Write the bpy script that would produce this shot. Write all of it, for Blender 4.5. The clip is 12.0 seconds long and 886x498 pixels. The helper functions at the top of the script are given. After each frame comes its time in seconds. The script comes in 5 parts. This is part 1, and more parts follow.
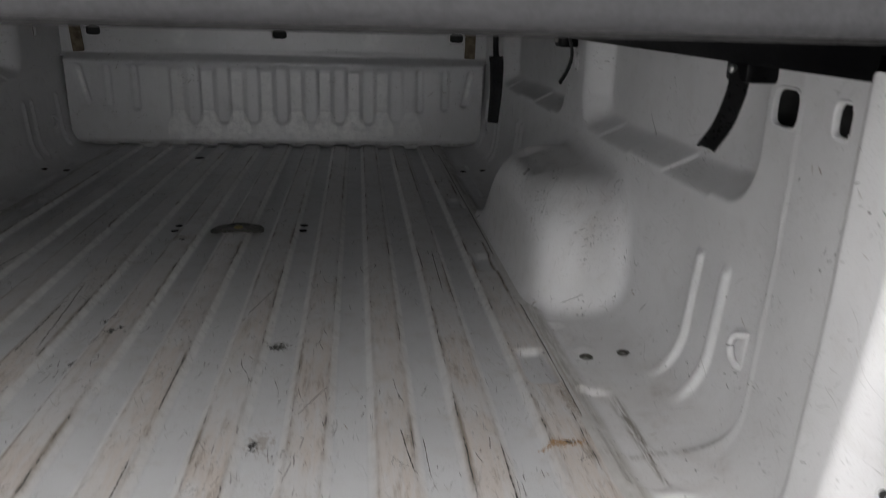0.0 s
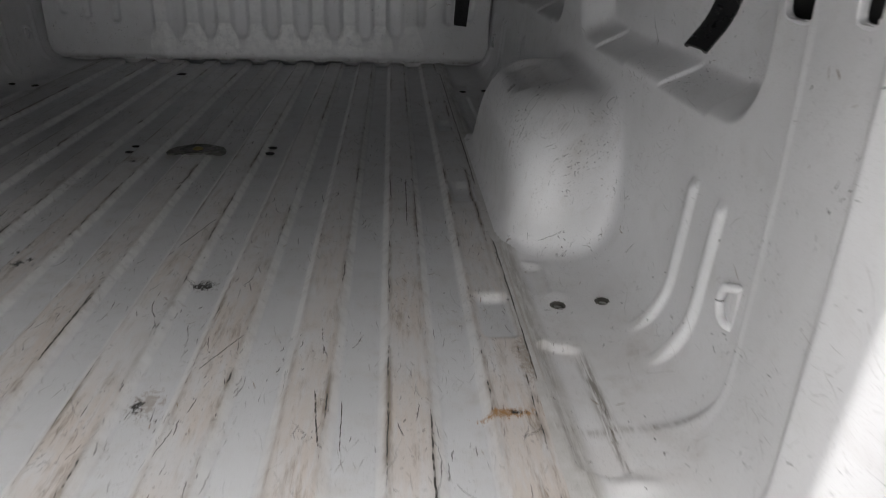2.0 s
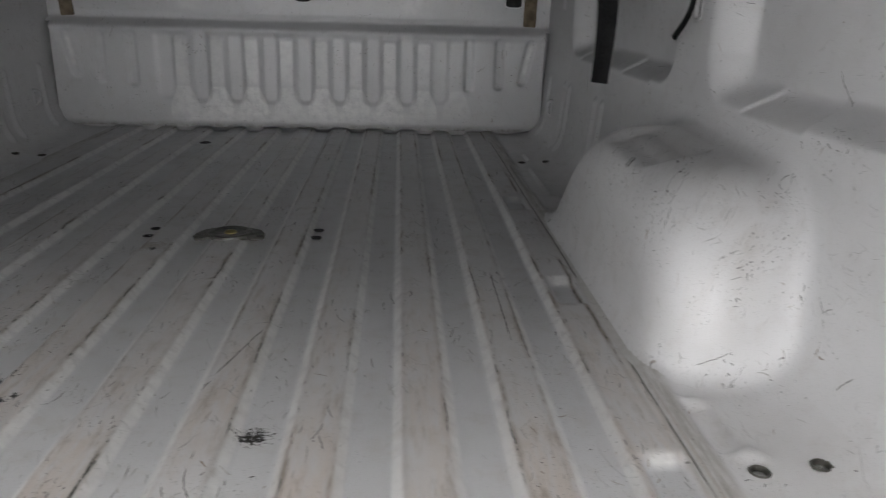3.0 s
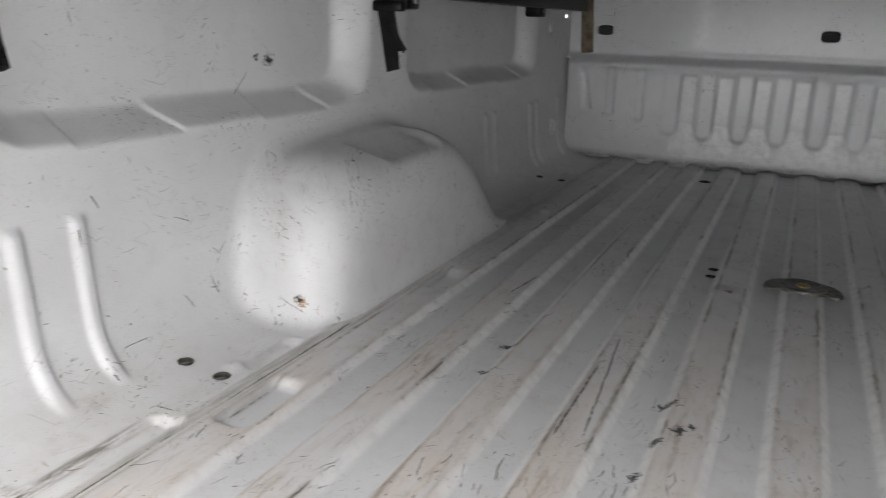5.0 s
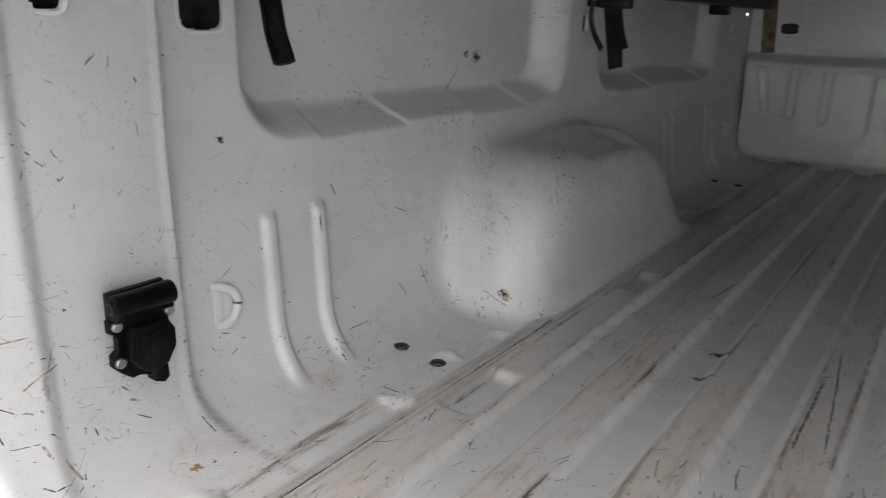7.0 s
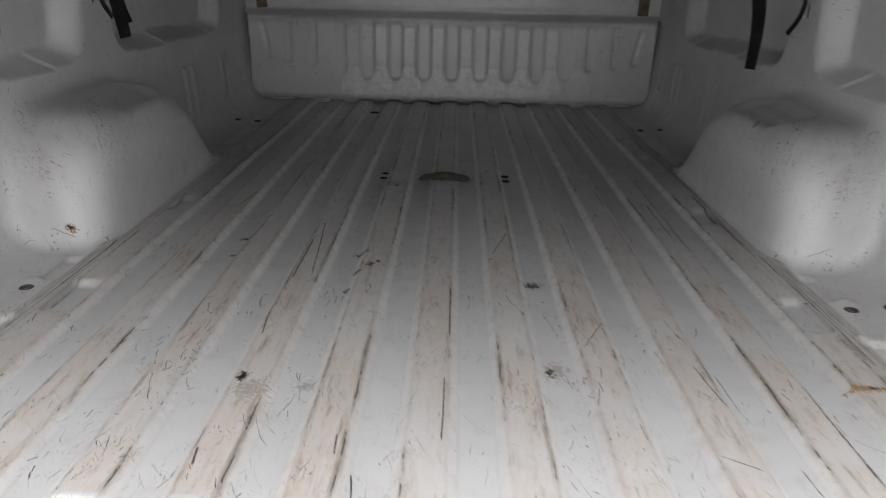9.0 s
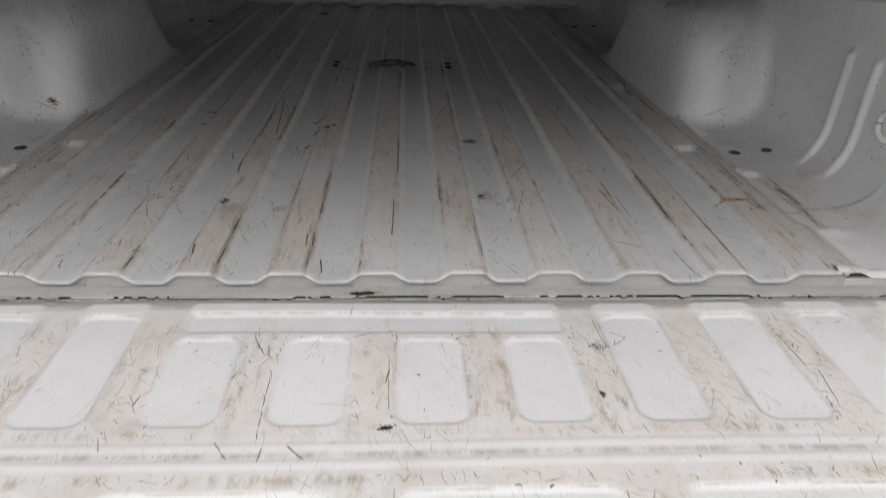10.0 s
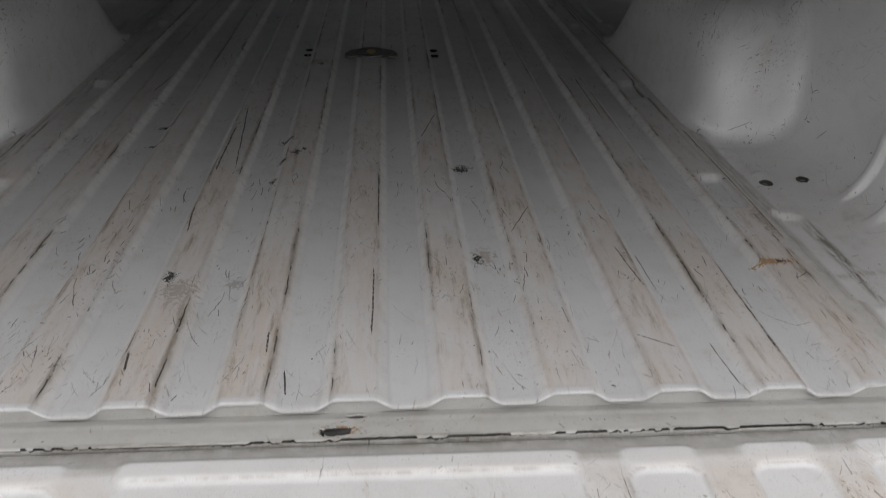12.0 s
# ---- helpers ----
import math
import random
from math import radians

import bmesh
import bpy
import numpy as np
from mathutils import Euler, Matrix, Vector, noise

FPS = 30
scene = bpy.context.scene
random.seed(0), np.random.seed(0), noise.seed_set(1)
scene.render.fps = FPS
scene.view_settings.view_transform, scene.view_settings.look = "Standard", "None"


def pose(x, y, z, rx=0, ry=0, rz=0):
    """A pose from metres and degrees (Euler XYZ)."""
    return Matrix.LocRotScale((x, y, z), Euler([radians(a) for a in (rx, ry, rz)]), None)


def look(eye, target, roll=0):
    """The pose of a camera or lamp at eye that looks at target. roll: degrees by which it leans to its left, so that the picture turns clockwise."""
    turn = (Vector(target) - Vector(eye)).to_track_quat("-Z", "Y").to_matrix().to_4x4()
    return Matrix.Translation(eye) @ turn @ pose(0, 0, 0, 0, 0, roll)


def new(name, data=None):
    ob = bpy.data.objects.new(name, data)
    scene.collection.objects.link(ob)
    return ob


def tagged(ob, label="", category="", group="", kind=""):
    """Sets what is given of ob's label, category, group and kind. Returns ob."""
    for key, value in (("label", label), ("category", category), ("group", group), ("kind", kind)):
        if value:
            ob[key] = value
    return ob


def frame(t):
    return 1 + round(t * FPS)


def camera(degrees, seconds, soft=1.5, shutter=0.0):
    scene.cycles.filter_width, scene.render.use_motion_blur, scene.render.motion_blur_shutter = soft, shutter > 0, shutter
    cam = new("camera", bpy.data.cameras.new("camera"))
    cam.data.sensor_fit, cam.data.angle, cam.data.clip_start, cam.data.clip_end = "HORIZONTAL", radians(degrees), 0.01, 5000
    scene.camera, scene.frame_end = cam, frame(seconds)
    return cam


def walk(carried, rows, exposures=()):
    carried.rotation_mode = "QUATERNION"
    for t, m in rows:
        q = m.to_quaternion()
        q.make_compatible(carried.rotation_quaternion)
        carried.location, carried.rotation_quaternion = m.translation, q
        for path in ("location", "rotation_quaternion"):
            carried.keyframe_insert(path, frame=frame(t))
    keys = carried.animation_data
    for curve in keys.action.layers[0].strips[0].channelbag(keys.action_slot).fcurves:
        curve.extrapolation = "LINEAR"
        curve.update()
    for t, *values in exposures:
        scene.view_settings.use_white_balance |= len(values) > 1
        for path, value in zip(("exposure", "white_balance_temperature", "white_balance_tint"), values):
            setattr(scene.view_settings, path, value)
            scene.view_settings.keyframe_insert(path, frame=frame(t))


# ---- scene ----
cam = camera(61.3, 12.0, soft=1.0, shutter=0.3)
PATH = [
    (0, (0.299, -0.581, 0.539), (0.522, 1.31, -0.071), 1.6),
    (0.2, (0.324, -0.623, 0.499), (0.546, 1.258, -0.145), 1.4),
    (0.5, (0.382, -0.66, 0.457), (0.585, 1.202, -0.243), 1.6),
    (1, (0.465, -0.673, 0.441), (0.599, 1.165, -0.336), 1.6),
    (1.5, (0.45, -0.58, 0.464), (0.574, 1.251, -0.332), 1.6),
    (2, (0.438, -0.416, 0.485), (0.574, 1.415, -0.308), 1.7),
    (2.5, (0.408, -0.17, 0.448), (0.556, 1.695, -0.258), 1.7),
    (2.7, (0.376, -0.107, 0.439), (0.533, 1.772, -0.229), 1.7),
    (4.3, (0.022, -0.098, 0.423), (-0.463, 1.753, -0.158), 1.7),
    (4.5, (0.003, -0.119, 0.43), (-0.585, 1.703, -0.151), 1.7),
    (5, (-0.052, -0.16, 0.44), (-0.859, 1.576, -0.141), 1.7),
    (5.5, (-0.139, -0.187, 0.425), (-1.158, 1.432, -0.16), 1.8),
    (6, (-0.172, -0.198, 0.412), (-1.34, 1.317, -0.173), 1.7),
    (6.5, (-0.17, -0.206, 0.422), (-1.372, 1.282, -0.164), 1.7),
    (7, (-0.158, -0.229, 0.434), (-1.244, 1.343, -0.158), 1.7),
    (7.5, (-0.134, -0.275, 0.451), (-0.917, 1.458, -0.168), 1.3),
    (7.7, (-0.119, -0.3, 0.457), (-0.761, 1.484, -0.181), 1.2),
    (9.3, (0.036, -0.692, 0.496), (0.08, 1.179, -0.21), 1.3),
    (9.5, (0.037, -0.75, 0.476), (0.111, 1.112, -0.249), 1.3),
    (10, (0.035, -0.846, 0.441), (0.137, 0.955, -0.423), 1.4),
    (10.5, (0.042, -0.875, 0.435), (0.153, 0.861, -0.552), 1.4),
    (11, (0.054, -0.82, 0.48), (0.172, 0.897, -0.54), 1.4),
    (11.5, (0.035, -0.662, 0.48), (0.165, 1.051, -0.546), 1.5),
    (12, (0.04, -0.59, 0.524), (0.18, 1.13, -0.486), 1.5),
]
walk(cam, [(t, look(eye, target, roll)) for t, eye, target, roll in PATH],
     [(0.0, -0.20), (0.5, 0.0), (1.0, -0.42), (1.5, -0.46), (2.0, 0.07), (2.5, 0.54), (4.5, 1.42), (5.0, 1.13), (5.5, 0.81), (6.0, 0.52), (6.5, 0.25), (7.0, 0.34), (7.5, 0.43), (9.5, 0.06), (10.0, -0.52), (10.5, -0.98), (11.0, -1.09), (11.5, -0.87), (12.0, -0.56)])

# ---- light ----
GROUND = -0.86          # the workshop floor, below the bed floor at z = 0
CEIL = 2.75
world = bpy.data.worlds.new("world")
scene.world = world
world.use_nodes = True
world.node_tree.nodes["Background"].inputs[0].default_value = (0.8, 0.9, 1.0, 1)
world.node_tree.nodes["Background"].inputs[1].default_value = 0.05


def area_lamp(name, m, sx, sy, watts, colour):
    d = bpy.data.lights.new(name, "AREA")
    d.shape, d.size, d.size_y, d.energy, d.color = "RECTANGLE", sx, sy, watts, colour
    ob = new(name, d)
    ob.matrix_world = m
    return ob


REAR_FILL, SIDE_FILL, PANEL_LIGHT = 34.0, 24.0, 102.0
# unseen fill lights behind and to both sides, added to brighten the bed
FILLS = [("wall_south", (0.0, -6.56, 0.30), (0.0, 0.0, 0.30), 5.0, 1.4, REAR_FILL),
            ("wall_west", (-4.96, -4.0, 0.30), (0.0, -4.0, 0.30), 4.0, 1.3, SIDE_FILL), ("wall_east", (4.96, -4.0, 0.30), (0.0, -4.0, 0.30), 4.0, 1.3, SIDE_FILL)]
for _, eye, target, wide, high, watts in FILLS:
    area_lamp("fill_light", look(eye, target), wide, high, watts, (0.985, 0.982, 1.0))
PANEL_Y, PANEL_W, PANEL_D = -2.8, 8.0, 5.6
area_lamp("panel_light", pose(0, PANEL_Y, CEIL - 0.085), PANEL_W, PANEL_D, PANEL_LIGHT, (1.0, 0.98, 0.985))


# ---- node helpers ----
class Graph:
    def __init__(self, name):
        self.mat = bpy.data.materials.new(name)
        self.mat.use_nodes = True
        self.nt = self.mat.node_tree
        self.bsdf = self.nt.nodes["Principled BSDF"]

    def node(self, kind, **inputs):
        n = self.nt.nodes.new(kind)
        return n

    def plug(self, value, socket):
        if hasattr(value, "is_output"):
            self.nt.links.new(value, socket)
        else:
            socket.default_value = value

    def math(self, op, a, b=0.0, c=0.0, clamp=False):
        n = self.node("ShaderNodeMath")
        n.operation, n.use_clamp = op, clamp
        for v, s in zip((a, b, c), n.inputs):
            self.plug(v, s)
        return n.outputs[0]

    def vmath(self, op, a, b=(0, 0, 0)):
        n = self.node("ShaderNodeVectorMath")
        n.operation = op
        self.plug(a, n.inputs[0])
        self.plug(b, n.inputs[1])
        return n.outputs["Value"] if op in ("LENGTH", "DISTANCE", "DOT_PRODUCT") else n.outputs["Vector"]

    def attribute(self, name, vector=False):
        n = self.node("ShaderNodeAttribute")
        n.attribute_name = name
        return n.outputs["Vector"] if vector else n.outputs["Fac"]

    def coords(self):
        return self.node("ShaderNodeTexCoord").outputs["Object"]

    def noise(self, vec, scale, detail=3.0, rough=0.55, colour=False):
        n = self.node("ShaderNodeTexNoise")
        self.plug(vec, n.inputs["Vector"])
        n.inputs["Scale"].default_value, n.inputs["Detail"].default_value, n.inputs["Roughness"].default_value = scale, detail, rough
        return n.outputs["Color"] if colour else n.outputs["Fac"]

    def ramp(self, v, lo, hi, a=0.0, b=1.0):
        n = self.node("ShaderNodeMapRange")
        n.interpolation_type = "SMOOTHSTEP"
        for x, s in zip((v, lo, hi, a, b), n.inputs):
            self.plug(x, s)
        return n.outputs[0]

    def mix(self, fac, a, b):
        n = self.node("ShaderNodeMix")
        n.data_type = "RGBA"
        self.plug(fac, n.inputs["Factor"])
        for v, s in ((a, n.inputs[6]), (b, n.inputs[7])):
            self.plug((*v, 1) if isinstance(v, tuple) else v, s)
        return n.outputs[2]

    def bump(self, height, distance, strength=1.0, after=None):
        n = self.node("ShaderNodeBump")
        n.inputs["Distance"].default_value, n.inputs["Strength"].default_value = distance, strength
        self.plug(height, n.inputs["Height"])
        if after is not None:
            self.plug(after, n.inputs["Normal"])
        return n.outputs[0]

    def scaled(self, vec, sx, sy):
        return self.vmath("MULTIPLY", vec, (sx, sy, 1.0))

    def strokes(self, vec, scale, length, width, share, spread, turn=0.0, ends=3.0):
        """Straight or bent scuffs, one to a cell, each with its own angle, length and depth; share of the cells have one."""
        v = self.node("ShaderNodeTexVoronoi")
        v.voronoi_dimensions, v.feature = "2D", "F1"
        self.plug(vec, v.inputs["Vector"])
        v.inputs["Scale"].default_value = scale
        diff = self.vmath("SUBTRACT", vec, v.outputs["Position"])
        rgb = self.node("ShaderNodeSeparateColor")
        self.plug(v.outputs["Color"], rgb.inputs[0])
        angle = self.math("MULTIPLY_ADD", self.math("SUBTRACT", rgb.outputs[0], 0.5), spread, turn)
        rot = self.node("ShaderNodeVectorRotate")
        rot.rotation_type = "Z_AXIS"
        self.plug(diff, rot.inputs["Vector"])
        self.plug(angle, rot.inputs["Angle"])
        xyz = self.node("ShaderNodeSeparateXYZ")
        self.plug(rot.outputs[0], xyz.inputs[0])
        own = self.math("MULTIPLY", length, self.math("MULTIPLY_ADD", self.math("POWER", rgb.outputs[2], 2.0), 0.85, 0.15))
        along = self.math("ABSOLUTE", xyz.outputs[0])
        bend = self.math("MULTIPLY", self.math("MULTIPLY", xyz.outputs[0], xyz.outputs[0]), self.math("MULTIPLY_ADD", rgb.outputs[0], 14.0, -7.0))
        across = self.math("ABSOLUTE", self.math("ADD", xyz.outputs[1], bend))
        left_over = self.math("MINIMUM", self.math("MULTIPLY", self.math("SUBTRACT", 1.0, self.math("DIVIDE", along, own)), ends), 1.0)
        thin = self.math("MULTIPLY", width, left_over)
        inside = self.ramp(across, self.math("MULTIPLY", thin, 1.1), self.math("MULTIPLY", thin, 0.7))
        depth = self.math("SUBTRACT", 1.0, self.math("MULTIPLY", rgb.outputs[1], 0.40 / max(share, 0.01)))
        keep = self.math("MULTIPLY", self.math("LESS_THAN", rgb.outputs[1], share), depth)
        return self.math("MULTIPLY", self.math("MULTIPLY", inside, self.math("LESS_THAN", along, own)), keep)

    def blot(self, vec, rough, cx, cy, rx, ry, cut=1.0):
        """A ragged stain round a point of the sheet."""
        d = self.vmath("LENGTH", self.scaled(self.vmath("SUBTRACT", vec, (cx, cy, 0.0)), 1.0 / rx, 1.0 / ry))
        return self.ramp(self.math("MULTIPLY_ADD", rough, 5.0, d), cut + 2.20, cut + 2.02)

    def scratch(self, vec, x0, y0, x1, y1, half):
        """One straight scratch from point to point of the sheet, tapered at both ends."""
        run = Vector((x1 - x0, y1 - y0, 0.0))
        v = self.vmath("SUBTRACT", vec, (x0, y0, 0.0))
        f = self.math("DIVIDE", self.vmath("DOT_PRODUCT", v, tuple(run)), run.length_squared)
        across = self.math("ABSOLUTE", self.vmath("DOT_PRODUCT", v, (-run.y / run.length, run.x / run.length, 0.0)))
        thin = self.math("MULTIPLY", self.math("MINIMUM", self.math("MULTIPLY", self.math("MULTIPLY", f, self.math("SUBTRACT", 1.0, f)), 12.0), 1.0), half)
        return self.math("MULTIPLY", self.math("GREATER_THAN", thin, 0.00002), self.ramp(across, self.math("MULTIPLY", thin, 1.15), self.math("MULTIPLY", thin, 0.6)))

    def finish(self, colour, rough, metal=0.0, normal=None, **more):
        self.plug((*colour, 1) if isinstance(colour, tuple) else colour, self.bsdf.inputs["Base Color"])
        self.plug(rough, self.bsdf.inputs["Roughness"])
        self.plug(metal, self.bsdf.inputs["Metallic"])
        if normal is not None:
            self.plug(normal, self.bsdf.inputs["Normal"])
        for k, v in more.items():
            self.plug(v, self.bsdf.inputs[k.replace("_", " ")])
        return self.mat


WHITE = (0.80, 0.80, 0.81)


def white_paint(name, wear_amount=0.0, scuffs=1.0, long_marks=0.0, stains=(), grime=0.3, patches=False, base=WHITE, solid=False, streaky=True, edges=False, dirt=0.0, rubbed=(0.52, 0.455, 0.40), coat=0.12, film_amount=0.70, spread_of=6.3, turn_of=0.0, cuts=(), cut_depth=1.0, brown_cuts=()):
    """White body paint on pressed steel, with rubbed crowns, rub marks, scratches and stains of its own."""
    g = Graph(name)
    s = g.coords() if solid else g.attribute("surf", True)
    wear = g.attribute("wear")
    soft = g.noise(s, 5.0, 4.0)
    fine = g.noise(s, 60.0, 4.0, 0.6)
    mid = g.noise(s, 22.0, 5.0, 0.65)
    streak = g.noise(g.scaled(s, 110.0, 14.0) if streaky else g.scaled(s, 16.0, 16.0), 1.0, 5.0, 0.65)
    warp = g.vmath("MULTIPLY", g.noise(s, 60.0, 3.0, 0.6, True), (0.0060, 0.0060, 0.0))
    warped = g.vmath("ADD", s, warp)
    colour = g.mix(g.ramp(soft, 0.35, 0.75, 0.0, 0.5), base, tuple(0.84 * c for c in base))
    colour = g.mix(g.math("MULTIPLY", g.ramp(mid, 0.48, 0.80), grime), colour, (0.47, 0.43, 0.38))
    if wear_amount:
        patchy = g.math("MULTIPLY", wear, g.ramp(g.noise(g.scaled(s, 9.0, 3.5), 1.0, 3.0, 0.6), 0.36, 0.60, 0.30, 1.0))
        rub = g.math("MULTIPLY", g.math("MULTIPLY", patchy, g.ramp(streak, 0.25, 0.60, 0.20, 1.0)), wear_amount, clamp=True)
        colour = g.mix(g.math("MULTIPLY", rub, 0.64), colour, rubbed)
        film = g.noise(g.scaled(s, 70.0, 10.0) if streaky else g.scaled(s, 11.0, 11.0), 1.0, 6.0, 0.72)
        dirty = g.math("MULTIPLY", rub, g.ramp(film, 0.50, 0.70))
        colour = g.mix(g.math("MULTIPLY", dirty, film_amount), colour, (0.22, 0.165, 0.115))
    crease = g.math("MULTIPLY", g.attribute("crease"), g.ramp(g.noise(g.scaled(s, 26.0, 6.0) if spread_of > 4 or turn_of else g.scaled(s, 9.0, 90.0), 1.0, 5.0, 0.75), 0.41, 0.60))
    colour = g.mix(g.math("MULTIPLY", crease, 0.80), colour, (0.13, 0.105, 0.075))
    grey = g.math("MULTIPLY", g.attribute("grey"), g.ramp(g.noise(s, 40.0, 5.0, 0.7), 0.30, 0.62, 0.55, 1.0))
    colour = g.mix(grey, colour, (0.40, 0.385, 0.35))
    where = g.ramp(g.noise(s, 3.2, 2.0), 0.40, 0.62, 0.12, 1.0)
    if wear_amount > 0.8:
        where = g.math("MULTIPLY", where, g.math("MULTIPLY_ADD", wear, 0.75, 0.25))
    flock = g.math("MULTIPLY", where, g.ramp(g.noise(s, 13.0, 3.0, 0.65), 0.50, 0.60))
    flock = g.math("MAXIMUM", flock, g.math("MULTIPLY", g.attribute("nicks"), g.ramp(g.noise(s, 19.0, 3.0, 0.65), 0.46, 0.56)))
    apart = g.ramp(g.noise(g.vmath("ADD", s, (2.0, 7.0, 0.0)), 7.0, 3.0, 0.65), 0.46, 0.60)
    both = lambda a, b: g.math("MAXIMUM", a, b)
    shift = lambda x, y: g.vmath("ADD", warped, (x, y, 0.0))
    marks = g.math("MULTIPLY", g.strokes(shift(0.0, 0.0), 90.0, 0.0065, 0.00072, min(1.0, 0.8 * scuffs), spread_of, turn_of), flock)
    marks = both(marks, g.math("MULTIPLY", g.strokes(shift(3.1, 1.7), 38.0, 0.014, 0.00068, min(1.0, 0.32 * scuffs), spread_of, turn_of), flock))
    marks = both(marks, g.math("MULTIPLY", g.strokes(shift(5.3, 2.2), 50.0, 0.0042, 0.0010, 0.36 * scuffs, spread_of, turn_of, 1.5), apart))
    marks = both(marks, g.strokes(shift(8.4, 0.6), 11.0, 0.038, 0.00055, 0.10 * scuffs, spread_of, turn_of))
    knocks = g.math("MULTIPLY", g.attribute("nicks"), g.ramp(g.noise(s, 16.0, 3.0, 0.6), 0.44, 0.54))
    marks = both(marks, g.math("MULTIPLY", g.strokes(shift(6.9, 3.8), 88.0, 0.0085, 0.00058, 0.50, 4.5), g.ramp(knocks, 0.15, 0.40)))
    brown = g.math("MULTIPLY", g.strokes(shift(1.4, 6.6), 40.0, 0.012, 0.0009, 0.30 * scuffs, spread_of, turn_of, 1.5), apart)
    if long_marks:
        lane = g.ramp(g.noise(s, 2.4, 2.0), 0.30, 0.50)
        if dirt:
            lane = g.math("MULTIPLY", lane, g.math("MULTIPLY_ADD", wear, 0.85, 0.15))
        for ox, sc, ln, wd, share, spread in ((5.7, 9.0, 0.055, 0.00075, 0.42, 0.6), (3.3, 17.0, 0.030, 0.00070, 0.65, 0.9), (1.9, 29.0, 0.019, 0.00070, 0.85, 0.7)):
            marks = both(marks, g.math("MULTIPLY", g.strokes(shift(ox, 0.4), sc, ln, wd, min(1.0, share * long_marks), spread, 1.571), g.math("MULTIPLY", lane, both(flock, apart))))
    if edges:
        # grime and black rub lines along the shoulders of the ribs
        xyz = g.node("ShaderNodeSeparateXYZ")
        g.plug(g.vmath("ADD", s, g.vmath("MULTIPLY", g.noise(g.scaled(s, 8.0, 22.0), 1.0, 3.0, 0.6, True), (0.006, 0.0, 0.0))), xyz.inputs[0])
        turn = g.math("FRACT", g.math("ADD", g.math("DIVIDE", g.math("SUBTRACT", xyz.outputs[0], 0.003), 0.1143), 0.5))
        off = g.math("MULTIPLY", g.math("ABSOLUTE", g.math("SUBTRACT", turn, 0.5)), 0.1143)
        gap = g.math("ABSOLUTE", g.math("SUBTRACT", off, 0.0235))
        run = g.noise(g.scaled(s, 12.0, 2.6), 1.0, 5.0, 0.75)
        dash = g.noise(g.scaled(s, 20.0, 16.0), 1.0, 4.0, 0.7)
        film = g.math("MULTIPLY", g.ramp(gap, 0.0065, 0.0005), g.ramp(run, 0.50, 0.62))
        colour = g.mix(g.math("MULTIPLY", film, 0.75), colour, (0.20, 0.15, 0.105))
        line = g.math("MULTIPLY", g.ramp(gap, 0.0011, 0.0004), g.ramp(dash, 0.485, 0.53))
        line = g.math("MULTIPLY", line, g.ramp(xyz.outputs[1], 0.008, 0.016))
        marks = g.math("MAXIMUM", marks, g.math("MULTIPLY", line, g.ramp(run, 0.50, 0.56)))
        seam = g.math("ABSOLUTE", g.math("SUBTRACT", g.math("ABSOLUTE", xyz.outputs[0]), 0.6095))
        marks = g.math("MAXIMUM", marks, g.math("MULTIPLY", g.ramp(seam, 0.0012, 0.0005), g.ramp(dash, 0.36, 0.50, 0.35, 1.0)))
    fine_flock = g.ramp(g.noise(g.vmath("ADD", s, (4.0, 4.0, 0.0)), 7.0, 3.0, 0.6), 0.53, 0.64)
    faint = g.math("MULTIPLY", g.strokes(shift(7.1, 4.2), 14.0, 0.034, 0.00050, min(1.0, 0.6 * scuffs), spread_of, turn_of), 0.38)
    for k, (ox, sc, ln) in enumerate(((2.3, 36.0, 0.021), (8.8, 31.0, 0.025), (6.1, 45.0, 0.017))):
        faint = both(faint, g.math("MULTIPLY", g.strokes(shift(ox, 9.4), sc, ln, 0.00050, 0.95, 1.3, (1.2 if spread_of > 4 or turn_of else 0.0) + 0.3 * k), g.math("MULTIPLY", fine_flock, min(0.8, scuffs))))
    if dirt:
        # brown dirt caught beside the pressed panels, in streaks
        caught = g.math("MULTIPLY", g.attribute("dirt"), g.ramp(g.noise(g.scaled(warped, 70.0, 18.0), 1.0, 6.0, 0.75), 0.45, 0.64))
        colour = g.mix(g.math("MULTIPLY", g.math("MULTIPLY", caught, g.ramp(g.noise(s, 9.0, 3.0, 0.65), 0.42, 0.60)), dirt), colour, (0.31, 0.22, 0.11))
        hairs = 0.0
        for ox, sc, ln, lean in ((2.7, 34.0, 0.022, 1.2), (9.1, 41.0, 0.017, 1.75), (4.9, 52.0, 0.013, 0.7)):
            hairs = both(hairs, g.strokes(shift(ox, 5.5), sc, ln, 0.00045, 0.95, 1.1, lean))
        colour = g.mix(g.math("MULTIPLY", g.math("MULTIPLY", hairs, 0.75), g.ramp(g.math("MULTIPLY", g.attribute("dirt"), g.ramp(g.noise(s, 6.0, 3.0, 0.65), 0.40, 0.58)), 0.10, 0.45)), colour, (0.16, 0.115, 0.06))
    colour = g.mix(faint, colour, (0.17, 0.155, 0.14))
    colour = g.mix(g.math("MULTIPLY", brown, 0.8), colour, (0.17, 0.105, 0.05))
    colour = g.mix(g.math("MULTIPLY", marks, g.ramp(fine, 0.25, 0.45, 0.6, 1.0)), colour, (0.022, 0.020, 0.018))
    grain = g.noise(s, 620.0, 3.0, 0.7)
    colour = g.mix(g.ramp(grain, 0.44, 0.30, 0.0, 0.32 * min(1.0, 3.0 * scuffs)), colour, (0.20, 0.18, 0.16))
